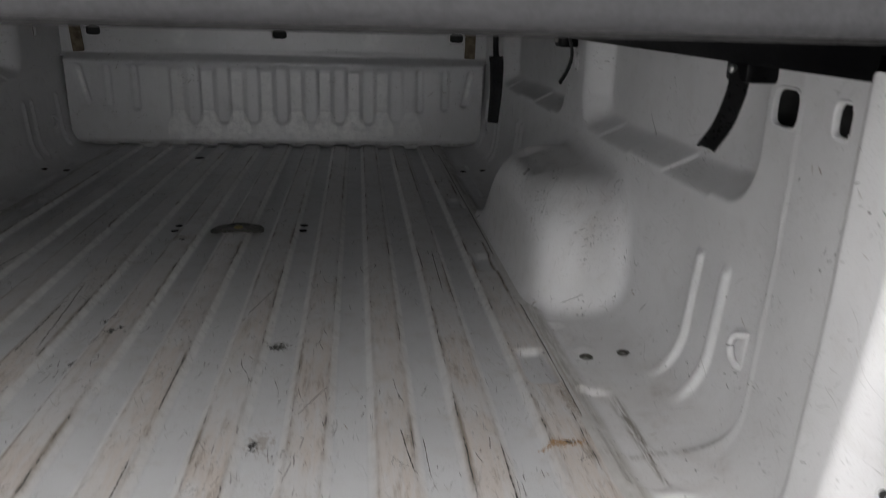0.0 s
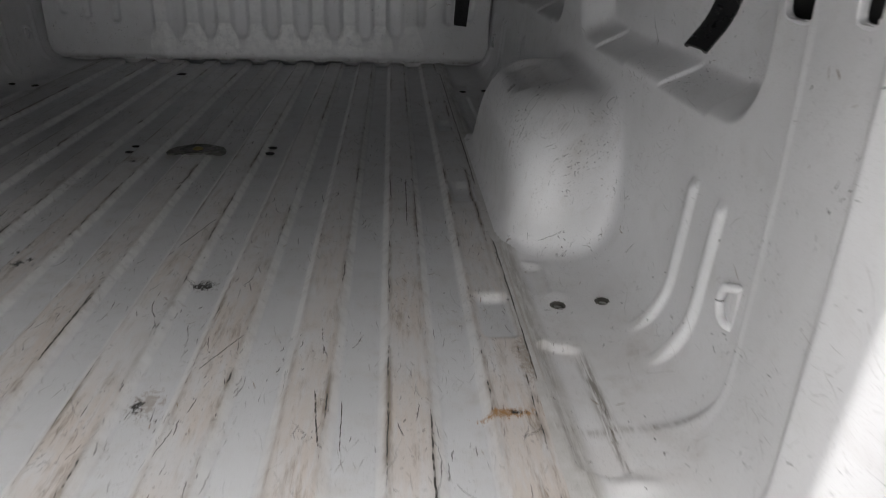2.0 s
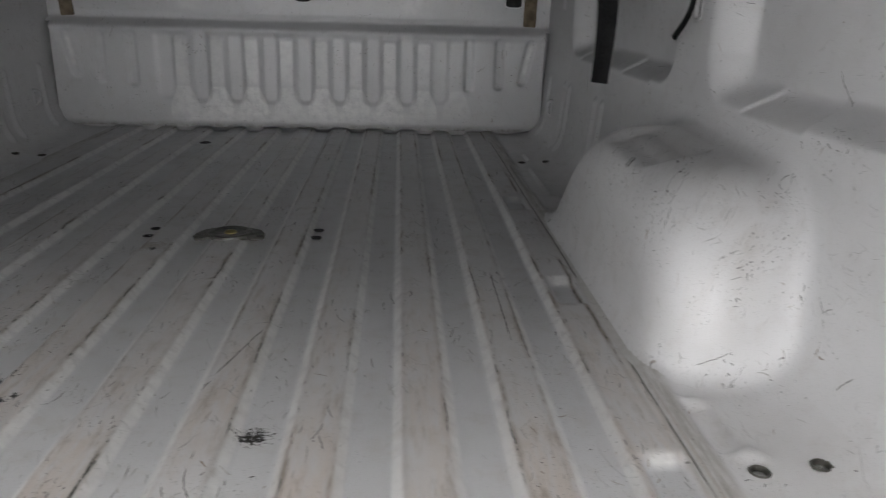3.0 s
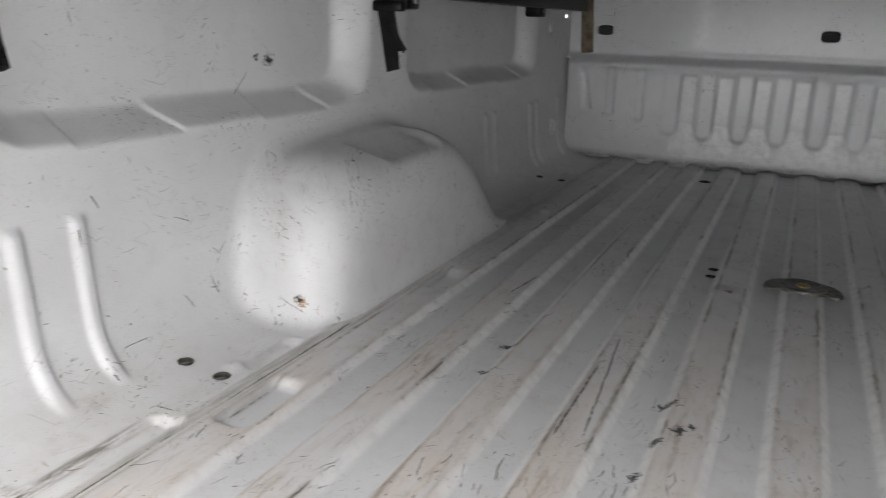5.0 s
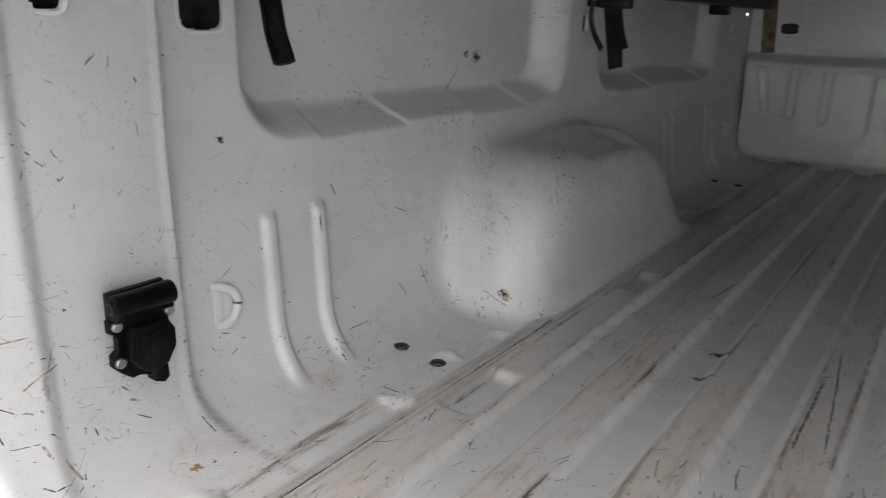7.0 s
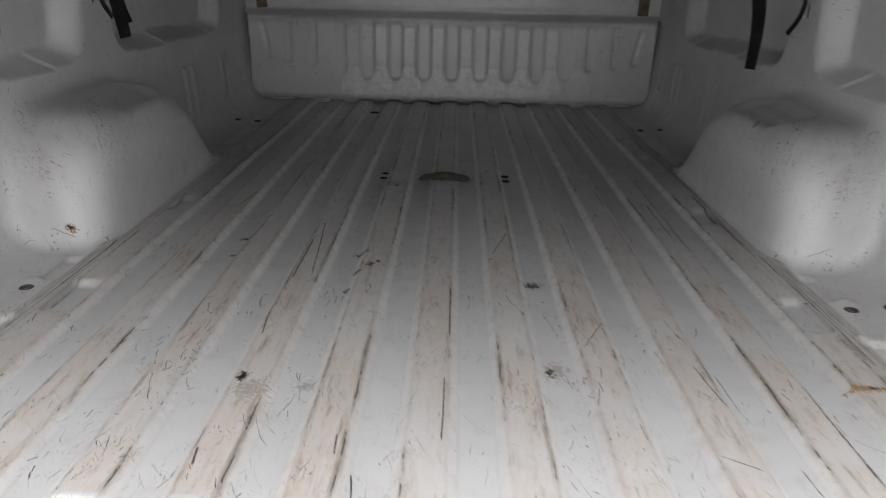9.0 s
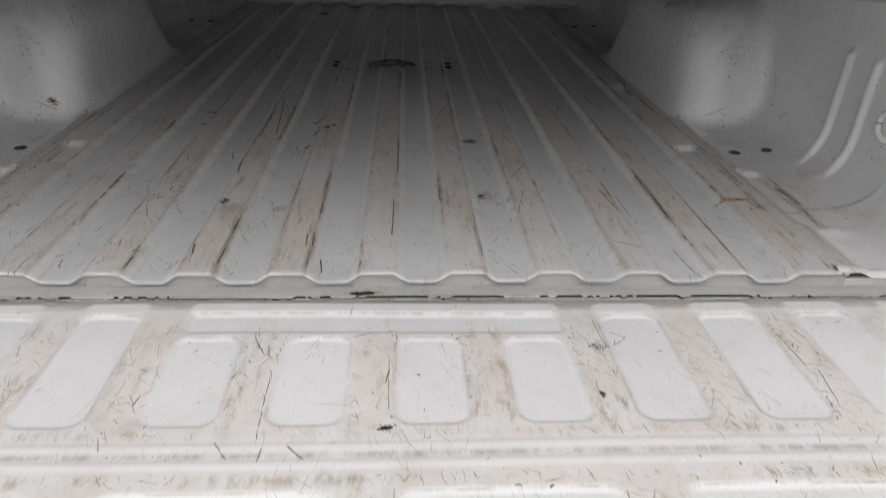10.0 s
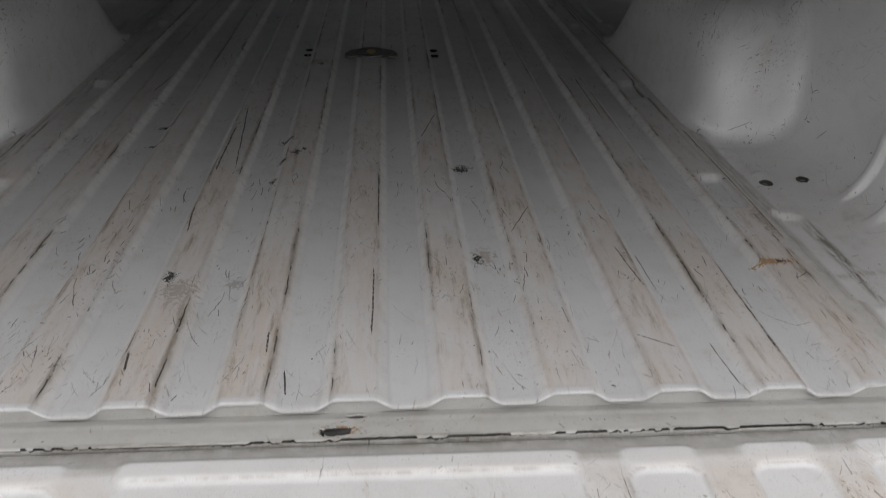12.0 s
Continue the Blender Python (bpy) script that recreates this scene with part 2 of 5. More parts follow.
    specks = g.math("MULTIPLY", g.ramp(g.noise(warped, 270.0, 2.0, 0.5), 0.64, 0.67), g.math("MAXIMUM", flock, g.math("MULTIPLY", apart, 0.5)))
    colour = g.mix(g.math("MULTIPLY", specks, min(1.0, 0.9 * scuffs)), colour, (0.03, 0.026, 0.022))
    # patch whitens the colour: front-wall glare, floor flanks and ramps catching light
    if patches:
        paled = g.math("MULTIPLY", g.attribute("patch"), g.ramp(g.noise(s, 34.0, 6.0, 0.75), 0.27, 0.62))
        colour = g.mix(g.math("MULTIPLY", paled, 0.9), colour, (0.90, 0.90, 0.89))
    ragged = g.noise(s, 170.0, 5.0, 0.8)
    scribbled = g.noise(g.scaled(warped, 420.0, 150.0), 1.0, 4.0, 0.7)
    for kind, cx, cy, rx, ry in stains:
        tone, part_of = {"rust": ((0.36, 0.19, 0.065), 0.97), "dark": ((0.013, 0.011, 0.009), 1.0), "brown": ((0.20, 0.13, 0.07), 0.45), "pale": ((0.20, 0.19, 0.18), 0.5), "scrib": ((0.04, 0.04, 0.04), 0.75)}[kind]
        colour = g.mix(g.math("MULTIPLY", g.blot(s, scribbled if kind == "scrib" else ragged, cx, cy, rx, ry, 0.75 if kind == "scrib" else 1.0), part_of), colour, tone)
    if cuts:
        bent = g.vmath("ADD", s, g.vmath("MULTIPLY", g.noise(s, 24.0, 4.0, 0.7, True), (0.005, 0.005, 0.0)))
        bent = g.vmath("SUBTRACT", bent, (0.0025, 0.0025, 0.0))
        drawn = 0.0
        for x0, y0, x1, y1, half in cuts:
            drawn = both(drawn, g.scratch(bent, x0, y0, x1, y1, 0.0008 * half))
        colour = g.mix(g.math("MULTIPLY", drawn, g.ramp(g.noise(s, 110.0, 4.0, 0.75), 0.36, 0.52, 0.10 * cut_depth, cut_depth)), colour, (0.026, 0.021, 0.016))
    if brown_cuts:
        drawn = 0.0
        for x0, y0, x1, y1, half in brown_cuts:
            drawn = both(drawn, g.scratch(bent, x0, y0, x1, y1, 0.0008 * half))
        colour = g.mix(g.math("MULTIPLY", drawn, g.ramp(g.noise(s, 150.0, 4.0, 0.75), 0.34, 0.56, 0.10, 0.85)), colour, (0.24, 0.15, 0.06))
    rough = g.ramp(mid, 0.3, 0.8, 0.34, 0.55)
    normal = g.bump(fine, 0.0006, 0.35)
    normal = g.bump(soft, 0.004, 0.35, normal)
    return g.finish(colour, rough, 0.0, normal, Coat_Weight=coat, Coat_Roughness=0.06 if coat > 0.3 else 0.12)


def plain_mat(name, colour, rough, metal=0.0, scale=40.0, vary=0.25, relief=0.0004, **more):
    g = Graph(name)
    p = g.coords()
    n = g.noise(p, scale, 5.0, 0.6)
    broad = g.noise(p, scale * 0.13, 3.0)
    dark = tuple(c * (1 - vary) for c in colour)
    c = g.mix(g.ramp(n, 0.35, 0.7), colour, dark)
    c = g.mix(g.ramp(broad, 0.4, 0.75, 0.0, 0.5), c, tuple(min(1, x * (1 + 0.5 * vary) + 0.01) for x in colour))
    r = g.ramp(n, 0.3, 0.7, rough * 0.85, min(1.0, rough * 1.2))
    return g.finish(c, r, metal, g.bump(n, relief, 0.6), **more)


# ---- materials ----
FLOOR_STAINS = [
    ("rust", 0.563, 0.250, 0.036, 0.010), ("dark", 0.572, 0.251, 0.012, 0.004), ("dark", 0.164, 0.586, 0.021, 0.018), ("brown", 0.168, 0.292, 0.022, 0.030),
    ("dark", 0.160, 0.285, 0.008, 0.016), ("dark", -0.241, 0.235, 0.010, 0.018), ("brown", -0.225, 0.205, 0.030, 0.030),
    ("dark", -0.381, 0.781, 0.017, 0.011), ("dark", -0.377, 0.688, 0.020, 0.007), ("dark", -0.145, 0.708, 0.018, 0.012), ("dark", -0.122, 0.640, 0.010, 0.014),
    ("dark", -0.142, 0.610, 0.010, 0.012), ("dark", -0.110, 0.655, 0.007, 0.010), ("dark", -0.150, 0.540, 0.008, 0.012),
    ("brown", -0.125, 1.180, 0.040, 0.030), ("dark", -0.115, 1.165, 0.010, 0.010), ("brown", -0.62, 0.17, 0.03, 0.03),
    ("pale", -0.160, 0.235, 0.018, 0.014), ("brown", 0.60, 0.36, 0.012, 0.06),
]
FLOOR_CUTS = [
    (0.480, 0.259, 0.478, 0.048, 1.5), (0.322, 0.092, 0.362, 0.068, 1.1), (0.351, 0.298, 0.364, 0.195, 1.3), (0.022, 0.541, 0.023, 0.363, 1.3),
    (-0.241, 0.879, -0.215, 0.570, 1.5), (-0.246, 0.770, -0.246, 0.560, 2.0), (0.133, 0.830, 0.098, 0.702, 1.2), (0.018, 0.248, 0.017, 0.101, 1.5),
    (-0.101, 0.115, -0.098, 0.076, 1.6), (-0.252, 0.432, -0.246, 0.355, 1.6), (0.253, 0.424, 0.214, 0.341, 1.0), (-0.249, 0.085, -0.244, 0.050, 1.8),
    (-0.078, 0.058, -0.072, 0.018, 1.4), (0.466, 1.059, 0.464, 0.806, 1.4), (0.434, 1.066, 0.436, 0.938, 1.4), (-0.435, 1.080, -0.450, 0.971, 2.0),
    (0.382, 0.292, 0.385, 0.203, 0.9), (0.412, 0.090, 0.418, 0.012, 1.1)]
GATE_CUTS = [
    (0.266, -0.156, 0.261, -0.170, 1.2), (0.262, -0.142, 0.280, -0.151, 1.2), (0.280, -0.151, 0.262, -0.169, 1.2), (-0.098, -0.225, -0.096, -0.325, 1.2),
    (0.249, -0.120, 0.250, -0.170, 1.2), (0.448, -0.149, 0.452, -0.218, 1.4), (0.018, -0.190, 0.020, -0.285, 1.0), (0.462, -0.220, 0.452, -0.282, 1.4),
    (-0.132, -0.322, -0.116, -0.345, 1.6), (-0.089, -0.331, -0.090, -0.350, 1.5), (-0.069, -0.327, -0.050, -0.347, 1.8), (0.215, -0.388, 0.219, -0.450, 1.2),
    (0.026, -0.379, 0.027, -0.468, 0.9), (-0.242, -0.410, -0.214, -0.468, 1.2), (-0.233, -0.316, -0.225, -0.336, 1.4)]
SIDE_CUTS = [
    (0.057, 0.280, 0.048, 0.254, 0.8), (0.060, 0.262, 0.046, 0.253, 1.2), (0.002, 0.236, 0.016, 0.227, 0.9), (0.001, 0.214, 0.004, 0.203, 1.1),
    (0.008, 0.197, 0.033, 0.193, 0.7), (0.041, 0.198, 0.051, 0.191, 1.2), (0.025, 0.155, 0.034, 0.147, 1.1), (0.034, 0.147, 0.051, 0.149, 1.1),
    (0.077, 0.196, 0.077, 0.188, 1.8), (0.087, 0.192, 0.088, 0.184, 1.5), (0.119, 0.224, 0.132, 0.213, 1.1), (0.134, 0.190, 0.149, 0.182, 1.0),
    (0.203, 0.173, 0.208, 0.149, 1.2), (0.455, 0.392, 0.464, 0.374, 1.3), (0.636, 0.242, 0.643, 0.208, 1.2), (0.580, 0.342, 0.608, 0.330, 1.0),
    (0.458, 0.192, 0.499, 0.192, 0.8), (0.415, 0.085, 0.416, 0.058, 1.8), (0.426, 0.351, 0.426, 0.328, 1.7), (0.423, 0.168, 0.423, 0.154, 1.6)]
SIDE_BROWN = [(0.048, 0.254, 0.025, 0.243, 1.3), (0.033, 0.191, 0.040, 0.174, 1.8), (0.128, 0.207, 0.141, 0.203, 1.5), (0.004, 0.289, 0.037, 0.287, 0.9), (0.051, 0.173, 0.063, 0.150, 2.0)]
SIDE_STAINS_R = [("rust", 0.034, 0.155, 0.018, 0.010), ("rust", 0.065, 0.118, 0.018, 0.008), ("dark", 0.028, 0.170, 0.006, 0.006)]
SIDE_STAINS_L = [("rust", 0.163, 0.123, 0.007, 0.007), ("dark", 0.290, 0.471, 0.007, 0.005), ("dark", 0.872, 0.528, 0.016, 0.012), ("dark", 0.840, 0.532, 0.008, 0.007),
                 ("dark", 0.073, 0.309, 0.005, 0.003), ("brown", 0.044, 0.240, 0.005, 0.016)]
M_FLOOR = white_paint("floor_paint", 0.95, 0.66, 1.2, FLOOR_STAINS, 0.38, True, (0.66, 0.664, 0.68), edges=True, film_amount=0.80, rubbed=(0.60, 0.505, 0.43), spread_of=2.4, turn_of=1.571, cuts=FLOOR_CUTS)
M_SIDE_L = white_paint("left_side_paint", 0.35, 0.48, 0.0, SIDE_STAINS_L, 0.16, spread_of=2.8, streaky=False, cuts=[(*c[:4], 0.8 * c[4]) for c in SIDE_CUTS], brown_cuts=SIDE_BROWN)
M_SIDE_R = white_paint("right_side_paint", 0.35, 0.40, 0.0, SIDE_STAINS_R, 0.16, spread_of=2.6, streaky=False)
M_ARCH_L = white_paint("left_arch_paint", 0.5, 0.68, 0.0, [("rust", -0.016, -0.136, 0.016, 0.011), ("dark", -0.012, -0.134, 0.009, 0.008)], 0.2, spread_of=3.4, streaky=False)
M_ARCH_R = white_paint("right_arch_paint", 0.5, 0.70, 0.0, [("dark", -0.330, 0.045, 0.012, 0.007), ("brown", -0.178, -0.012, 0.006, 0.010)], 0.2, spread_of=3.4, streaky=False)
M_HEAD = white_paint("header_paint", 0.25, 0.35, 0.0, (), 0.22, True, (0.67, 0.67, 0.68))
M_GATE = white_paint("tailgate_paint", 0.88, 0.42, 0.35,
                     [("scrib", -0.175, -0.402, 0.030, 0.012), ("scrib", -0.026, -0.462, 0.010, 0.015), ("scrib", -0.115, -0.398, 0.016, 0.007), ("scrib", 0.242, -0.175, 0.016, 0.010),
                      ("brown", 0.002, -0.443, 0.006, 0.012), ("dark", 0.018, -0.306, 0.010, 0.005), 
                      ("dark", 0.227, -0.26, 0.005, 0.006), ("rust", 0.70, -0.105, 0.016, 0.005)], 0.16, streaky=False, dirt=0.80, rubbed=(0.70, 0.61, 0.545), coat=0.42, film_amount=0.26, cuts=[(*c[:4], 0.62 * c[4]) for c in GATE_CUTS], cut_depth=0.8)
M_BODY = white_paint("body_paint", 0.0, 0.04, 0.0, (), 0.08)
M_PLAIN = white_paint("plain_body_paint", 0.0, 0.2, 0.0, (), 0.22, solid=True)
M_SILL = white_paint("dirty_sill_paint", 0.0, 0.35, 0.0, [("brown", -0.015, -0.040, 0.030, 0.011), ("rust", -0.006, -0.038, 0.012, 0.007)], 0.60, base=(0.66, 0.66, 0.65), spread_of=3.0)
M_BLACK = plain_mat("black_plastic", (0.003, 0.003, 0.0035), 0.32, 0.0, 120.0, 0.3, 0.0002, Specular_IOR_Level=0.13)
M_RUBBER = plain_mat("black_rubber", (0.014, 0.014, 0.015), 0.62, 0.0, 90.0, 0.3, 0.0004)
M_TRIM = plain_mat("dark_bezel", (0.010, 0.010, 0.011), 0.28, 0.0, 30.0, 0.3, 0.0003, Specular_IOR_Level=0.3)
M_STRAP = plain_mat("black_webbing", (0.005, 0.005, 0.0055), 0.8, 0.0, 300.0, 0.5, 0.0004, Specular_IOR_Level=0.15)
M_SEAL = plain_mat("glossy_black_webbing", (0.006, 0.006, 0.0065), 0.30, 0.0, 120.0, 0.3, 0.0002)
M_STEEL = plain_mat("zinc_steel", (0.50, 0.50, 0.49), 0.34, 1.0, 80.0, 0.35, 0.0004)
M_DARKSTEEL = plain_mat("oily_dark_steel", (0.125, 0.120, 0.105), 0.45, 0.2, 70.0, 0.7, 0.001)
g = Graph("chipped_hinge_paint")
chip = g.ramp(g.noise(g.coords(), 75.0, 4.0, 0.6), 0.60, 0.64)
M_RUSTY = g.finish(g.mix(chip, g.mix(g.ramp(g.noise(g.coords(), 160.0, 4.0), 0.4, 0.6), (0.016, 0.012, 0.010), (0.050, 0.028, 0.018)), (0.62, 0.62, 0.60)), 0.6, 0.0, g.bump(chip, 0.001))
# near black, so holes and gaps carry their shade in the colour
M_CAVITY = plain_mat("near_black_fill", (0.030, 0.030, 0.030), 0.7, 0.0, 40.0, 0.4, 0.001)
M_TAPE = plain_mat("dirty_tan_strip", (0.20, 0.155, 0.10), 0.7, 0.0, 45.0, 0.6, 0.001)
M_VINYL = plain_mat("grey_vinyl", (0.050, 0.050, 0.054), 0.6, 0.0, 160.0, 0.12, 0.0003)
M_LINING = plain_mat("cover_lining", (0.20, 0.20, 0.205), 0.85, 0.0, 120.0, 0.3, 0.0008)
M_BUMPER = plain_mat("grey_bumper_plastic", (0.30, 0.30, 0.305), 0.5, 0.0, 90.0, 0.2, 0.0005)
M_TILE = plain_mat("pale_floor_tile", (0.70, 0.69, 0.68), 0.30, 0.0, 8.0, 0.12, 0.0004)
M_JOINT = plain_mat("tile_joint", (0.34, 0.33, 0.32), 0.8, 0.0, 30.0, 0.2, 0.0006)
M_WALL = plain_mat("plaster_wall", (0.66, 0.66, 0.65), 0.8, 0.0, 6.0, 0.08, 0.001)
# even white glow for the added fill panes and the corner light dot
g = Graph("white_glow")
M_GLOW = g.finish((0.8, 0.8, 0.8), 0.3, Emission_Color=(0.95, 0.97, 1.0, 1.0), Emission_Strength=1.5)
M_TYRE = plain_mat("tyre_rubber", (0.03, 0.03, 0.03), 0.75, 0.0, 30.0, 0.3, 0.001)


def lens_material(name, colour, clear=0.0):
    g = Graph(name)
    n = g.noise(g.coords(), 25.0, 2.0)
    return g.finish(g.mix(g.ramp(n, 0.3, 0.7), colour, tuple(c * 0.75 for c in colour)), 0.06, 0.0, None,
                    Transmission_Weight=clear, IOR=1.40)


M_RED = lens_material("red_lens", (1.0, 0.28, 0.28), 1.0)
M_REDCORE = plain_mat("red_reflector", (0.98, 0.012, 0.018), 0.28, 0.0, 200.0, 0.45, 0.002)
M_DARKRED = plain_mat("dark_red_reflector", (0.21, 0.008, 0.012), 0.22, 0.0, 90.0, 0.4, 0.001)
M_CLEAR = lens_material("clear_lens", (0.92, 0.92, 0.92), 0.95)
M_CHROME = plain_mat("bright_reflector", (0.62, 0.60, 0.59), 0.26, 1.0, 60.0, 0.25, 0.002)


# ---- mesh helpers ----
def thing(name, at, label, category, group="", kind=""):
    ob = new(name)
    ob.location = at
    return tagged(ob, label, category, group, kind)


def under(ob, parent):
    """Parents ob, whose mesh stands in world metres, leaving it in place."""
    ob.parent = parent
    if parent.type == "EMPTY":
        ob.matrix_parent_inverse = Matrix.Translation(-Vector(parent.location))
    return ob


def smooth(me, on=True, angle=None):
    me.polygons.foreach_set("use_smooth", [on] * len(me.polygons))
    if on and angle:
        me.set_sharp_from_angle(angle=radians(angle))


def part(name, bm, material, parent, label="", flat=None):
    """Links a bmesh as one mesh object under a thing or a part. flat: angle past which its edges stay sharp."""
    me = bpy.data.meshes.new(name)
    bmesh.ops.recalc_face_normals(bm, faces=bm.faces)
    bm.to_mesh(me)
    bm.free()
    smooth(me, True, 35 if flat is None else flat)
    me.materials.append(material)
    ob = new(name, me)
    if parent is not None:
        under(ob, parent)
    return tagged(ob, label)


def box_bm(x0, x1, y0, y1, z0, z1, bevel=0.0, segments=2):
    bm = bmesh.new()
    bmesh.ops.create_cube(bm, size=1.0)
    for v in bm.verts:
        v.co = ((x0 + x1) / 2 + v.co.x * (x1 - x0), (y0 + y1) / 2 + v.co.y * (y1 - y0), (z0 + z1) / 2 + v.co.z * (z1 - z0))
    if bevel:
        bmesh.ops.bevel(bm, geom=list(bm.edges), offset=bevel, segments=segments, affect="EDGES", profile=0.5)
    return bm


def lathe_bm(profile, m, steps=28):
    """Turns (radius, height) pairs round the z axis of the pose m."""
    bm = bmesh.new()
    rings = []
    for r, h in profile:
        rings.append([bm.verts.new(m @ Vector((r * math.cos(a), r * math.sin(a), h))) for a in np.linspace(0, 2 * math.pi, steps, endpoint=False)])
    for a, b in zip(rings, rings[1:]):
        for i in range(steps):
            bm.faces.new((a[i], a[(i + 1) % steps], b[(i + 1) % steps], b[i]))
    for ring, r in ((rings[0], profile[0][0]), (rings[-1], profile[-1][0])):
        if r > 1e-5:
            bm.faces.new(ring)
    bmesh.ops.remove_doubles(bm, verts=bm.verts, dist=1e-6)
    return bm


def prism_bm(outline, m, depth, bevel=0.0):
    """A plate with the 2D outline, its face in the pose m's xy plane, depth along its z."""
    bm = bmesh.new()
    top = [bm.verts.new((x, y, depth)) for x, y in outline]
    low = [bm.verts.new((x, y, 0.0)) for x, y in outline]
    face = bm.faces.new(top)
    bm.faces.new(low[::-1])
    n = len(outline)
    for i in range(n):
        bm.faces.new((low[i], low[(i + 1) % n], top[(i + 1) % n], top[i]))
    if bevel:
        bmesh.ops.bevel(bm, geom=list(face.edges), offset=bevel, segments=2, affect="EDGES", profile=0.5)
    bm.transform(m)
    return bm


def sweep_bm(points, section, closed=False, side=None):
    """Sweeps a closed 2D section along points; side: the direction of the section's first axis."""
    bm = bmesh.new()
    pts = [Vector(p) for p in points]
    rings = []
    for i, p in enumerate(pts):
        a, b = pts[max(i - 1, 0)], pts[min(i + 1, len(pts) - 1)]
        if closed:
            a, b = pts[i - 1], pts[(i + 1) % len(pts)]
        t = (b - a).normalized()
        s = Vector(side) if side else Vector((0, 0, 1)).cross(t)
        if s.length < 1e-4:
            s = Vector((1, 0, 0))
        s = (s - t * s.dot(t)).normalized()
        u = t.cross(s)
        rings.append([bm.verts.new(p + s * x + u * y) for x, y in section])
    n = len(section)
    loop = list(zip(rings, rings[1:] + ([rings[0]] if closed else [])))
    for a, b in loop:
        for i in range(n):
            bm.faces.new((a[i], a[(i + 1) % n], b[(i + 1) % n], b[i]))
    if not closed:
        bm.faces.new(rings[0])
        bm.faces.new(rings[-1][::-1])
    return bm


def circle(r, n=12):
    return [(r * math.cos(a), r * math.sin(a)) for a in np.linspace(0, 2 * math.pi, n, endpoint=False)]


def rounded(w, h, r, n=5):
    """A rounded rectangle's outline about the origin."""
    out = []
    for cx, cy, a0 in ((w / 2 - r, h / 2 - r, 0), (r - w / 2, h / 2 - r, 90), (r - w / 2, r - h / 2, 180), (w / 2 - r, r - h / 2, 270)):
        for a in np.linspace(a0, a0 + 90, n):
            out.append((cx + r * math.cos(radians(a)), cy + r * math.sin(radians(a))))
    return out


def spline(points, n):
    """Catmull-Rom through the points."""
    p = [Vector(q) for q in points]
    p = [p[0] * 2 - p[1]] + p + [p[-1] * 2 - p[-2]]
    out = []
    for i in range(1, len(p) - 2):
        for k in range(n):
            t = k / n
            out.append(0.5 * (2 * p[i] + (p[i + 1] - p[i - 1]) * t + (2 * p[i - 1] - 5 * p[i] + 4 * p[i + 1] - p[i + 2]) * t * t + (3 * p[i] - p[i - 1] - 3 * p[i + 1] + p[i + 2]) * t ** 3))
    return out + [p[-2]]


def sheet(name, P, material, parent, label="", keep=None, normals=None, flip=False, **fields):
    """A pressed sheet from a grid of points P[i, j]. keep: which cells stay; fields: values a point (surf, wear, crease, patch)."""
    a, b, _ = P.shape
    idx = np.arange(a * b).reshape(a, b)
    quads = np.stack([idx[:-1, :-1], idx[1:, :-1], idx[1:, 1:], idx[:-1, 1:]], -1)
    if flip:
        quads = quads[..., ::-1]
    quads = quads[keep] if keep is not None else quads.reshape(-1, 4)
    used = np.unique(quads)
    back = np.full(a * b, -1)
    back[used] = np.arange(len(used))
    quads = back[quads]
    me = bpy.data.meshes.new(name)
    me.vertices.add(len(used))
    me.vertices.foreach_set("co", P.reshape(-1, 3)[used].astype(np.float32).ravel())
    me.loops.add(quads.size)
    me.loops.foreach_set("vertex_index", quads.astype(np.int32).ravel())
    me.polygons.add(len(quads))
    me.polygons.foreach_set("loop_start", np.arange(0, quads.size, 4, dtype=np.int32))
    me.update(calc_edges=True)
    smooth(me)
    for key, value in fields.items():
        if key == "surf":
            at = me.attributes.new(key, "FLOAT_VECTOR", "POINT")
            v = np.zeros((a, b, 3), np.float32)
            v[..., :2] = value
            at.data.foreach_set("vector", v.reshape(-1, 3)[used].ravel())
        else:
            at = me.attributes.new(key, "FLOAT", "POINT")
            at.data.foreach_set("value", np.broadcast_to(value, (a, b)).reshape(-1)[used].astype(np.float32))
    if normals is not None:
        me.normals_split_custom_set_from_vertices(normals.reshape(-1, 3)[used])
    me.materials.append(material)
    ob = new(name, me)
    if parent is not None:
        under(ob, parent)
    return tagged(ob, label)


def sst(x, a, b):
    t = np.clip((x - a) / (b - a), 0, 1)
    return t * t * (3 - 2 * t)


def bell(x, w):
    return np.exp(-(x / w) ** 2)


def smin(a, b, k):
    h = np.clip(0.5 + 0.5 * (b - a) / k, 0, 1)
    return b * (1 - h) + a * h - k * h * (1 - h)


def smax(a, b, k):
    return -smin(-a, -b, k)


def rbox(x, y, x0, x1, y0, y1, r):
    """Signed distance to a rounded rectangle, negative inside."""
    qx = np.abs(x - (x0 + x1) / 2) - (x1 - x0) / 2 + r
    qy = np.abs(y - (y0 + y1) / 2) - (y1 - y0) / 2 + r
    return np.hypot(np.maximum(qx, 0), np.maximum(qy, 0)) + np.minimum(np.maximum(qx, qy), 0) - r


def grid_normals(P):
    gy = np.gradient(P, axis=0)
    gx = np.gradient(P, axis=1)
    n = np.cross(gy, gx)
    return n / np.maximum(np.linalg.norm(n, axis=-1, keepdims=True), 1e-9)


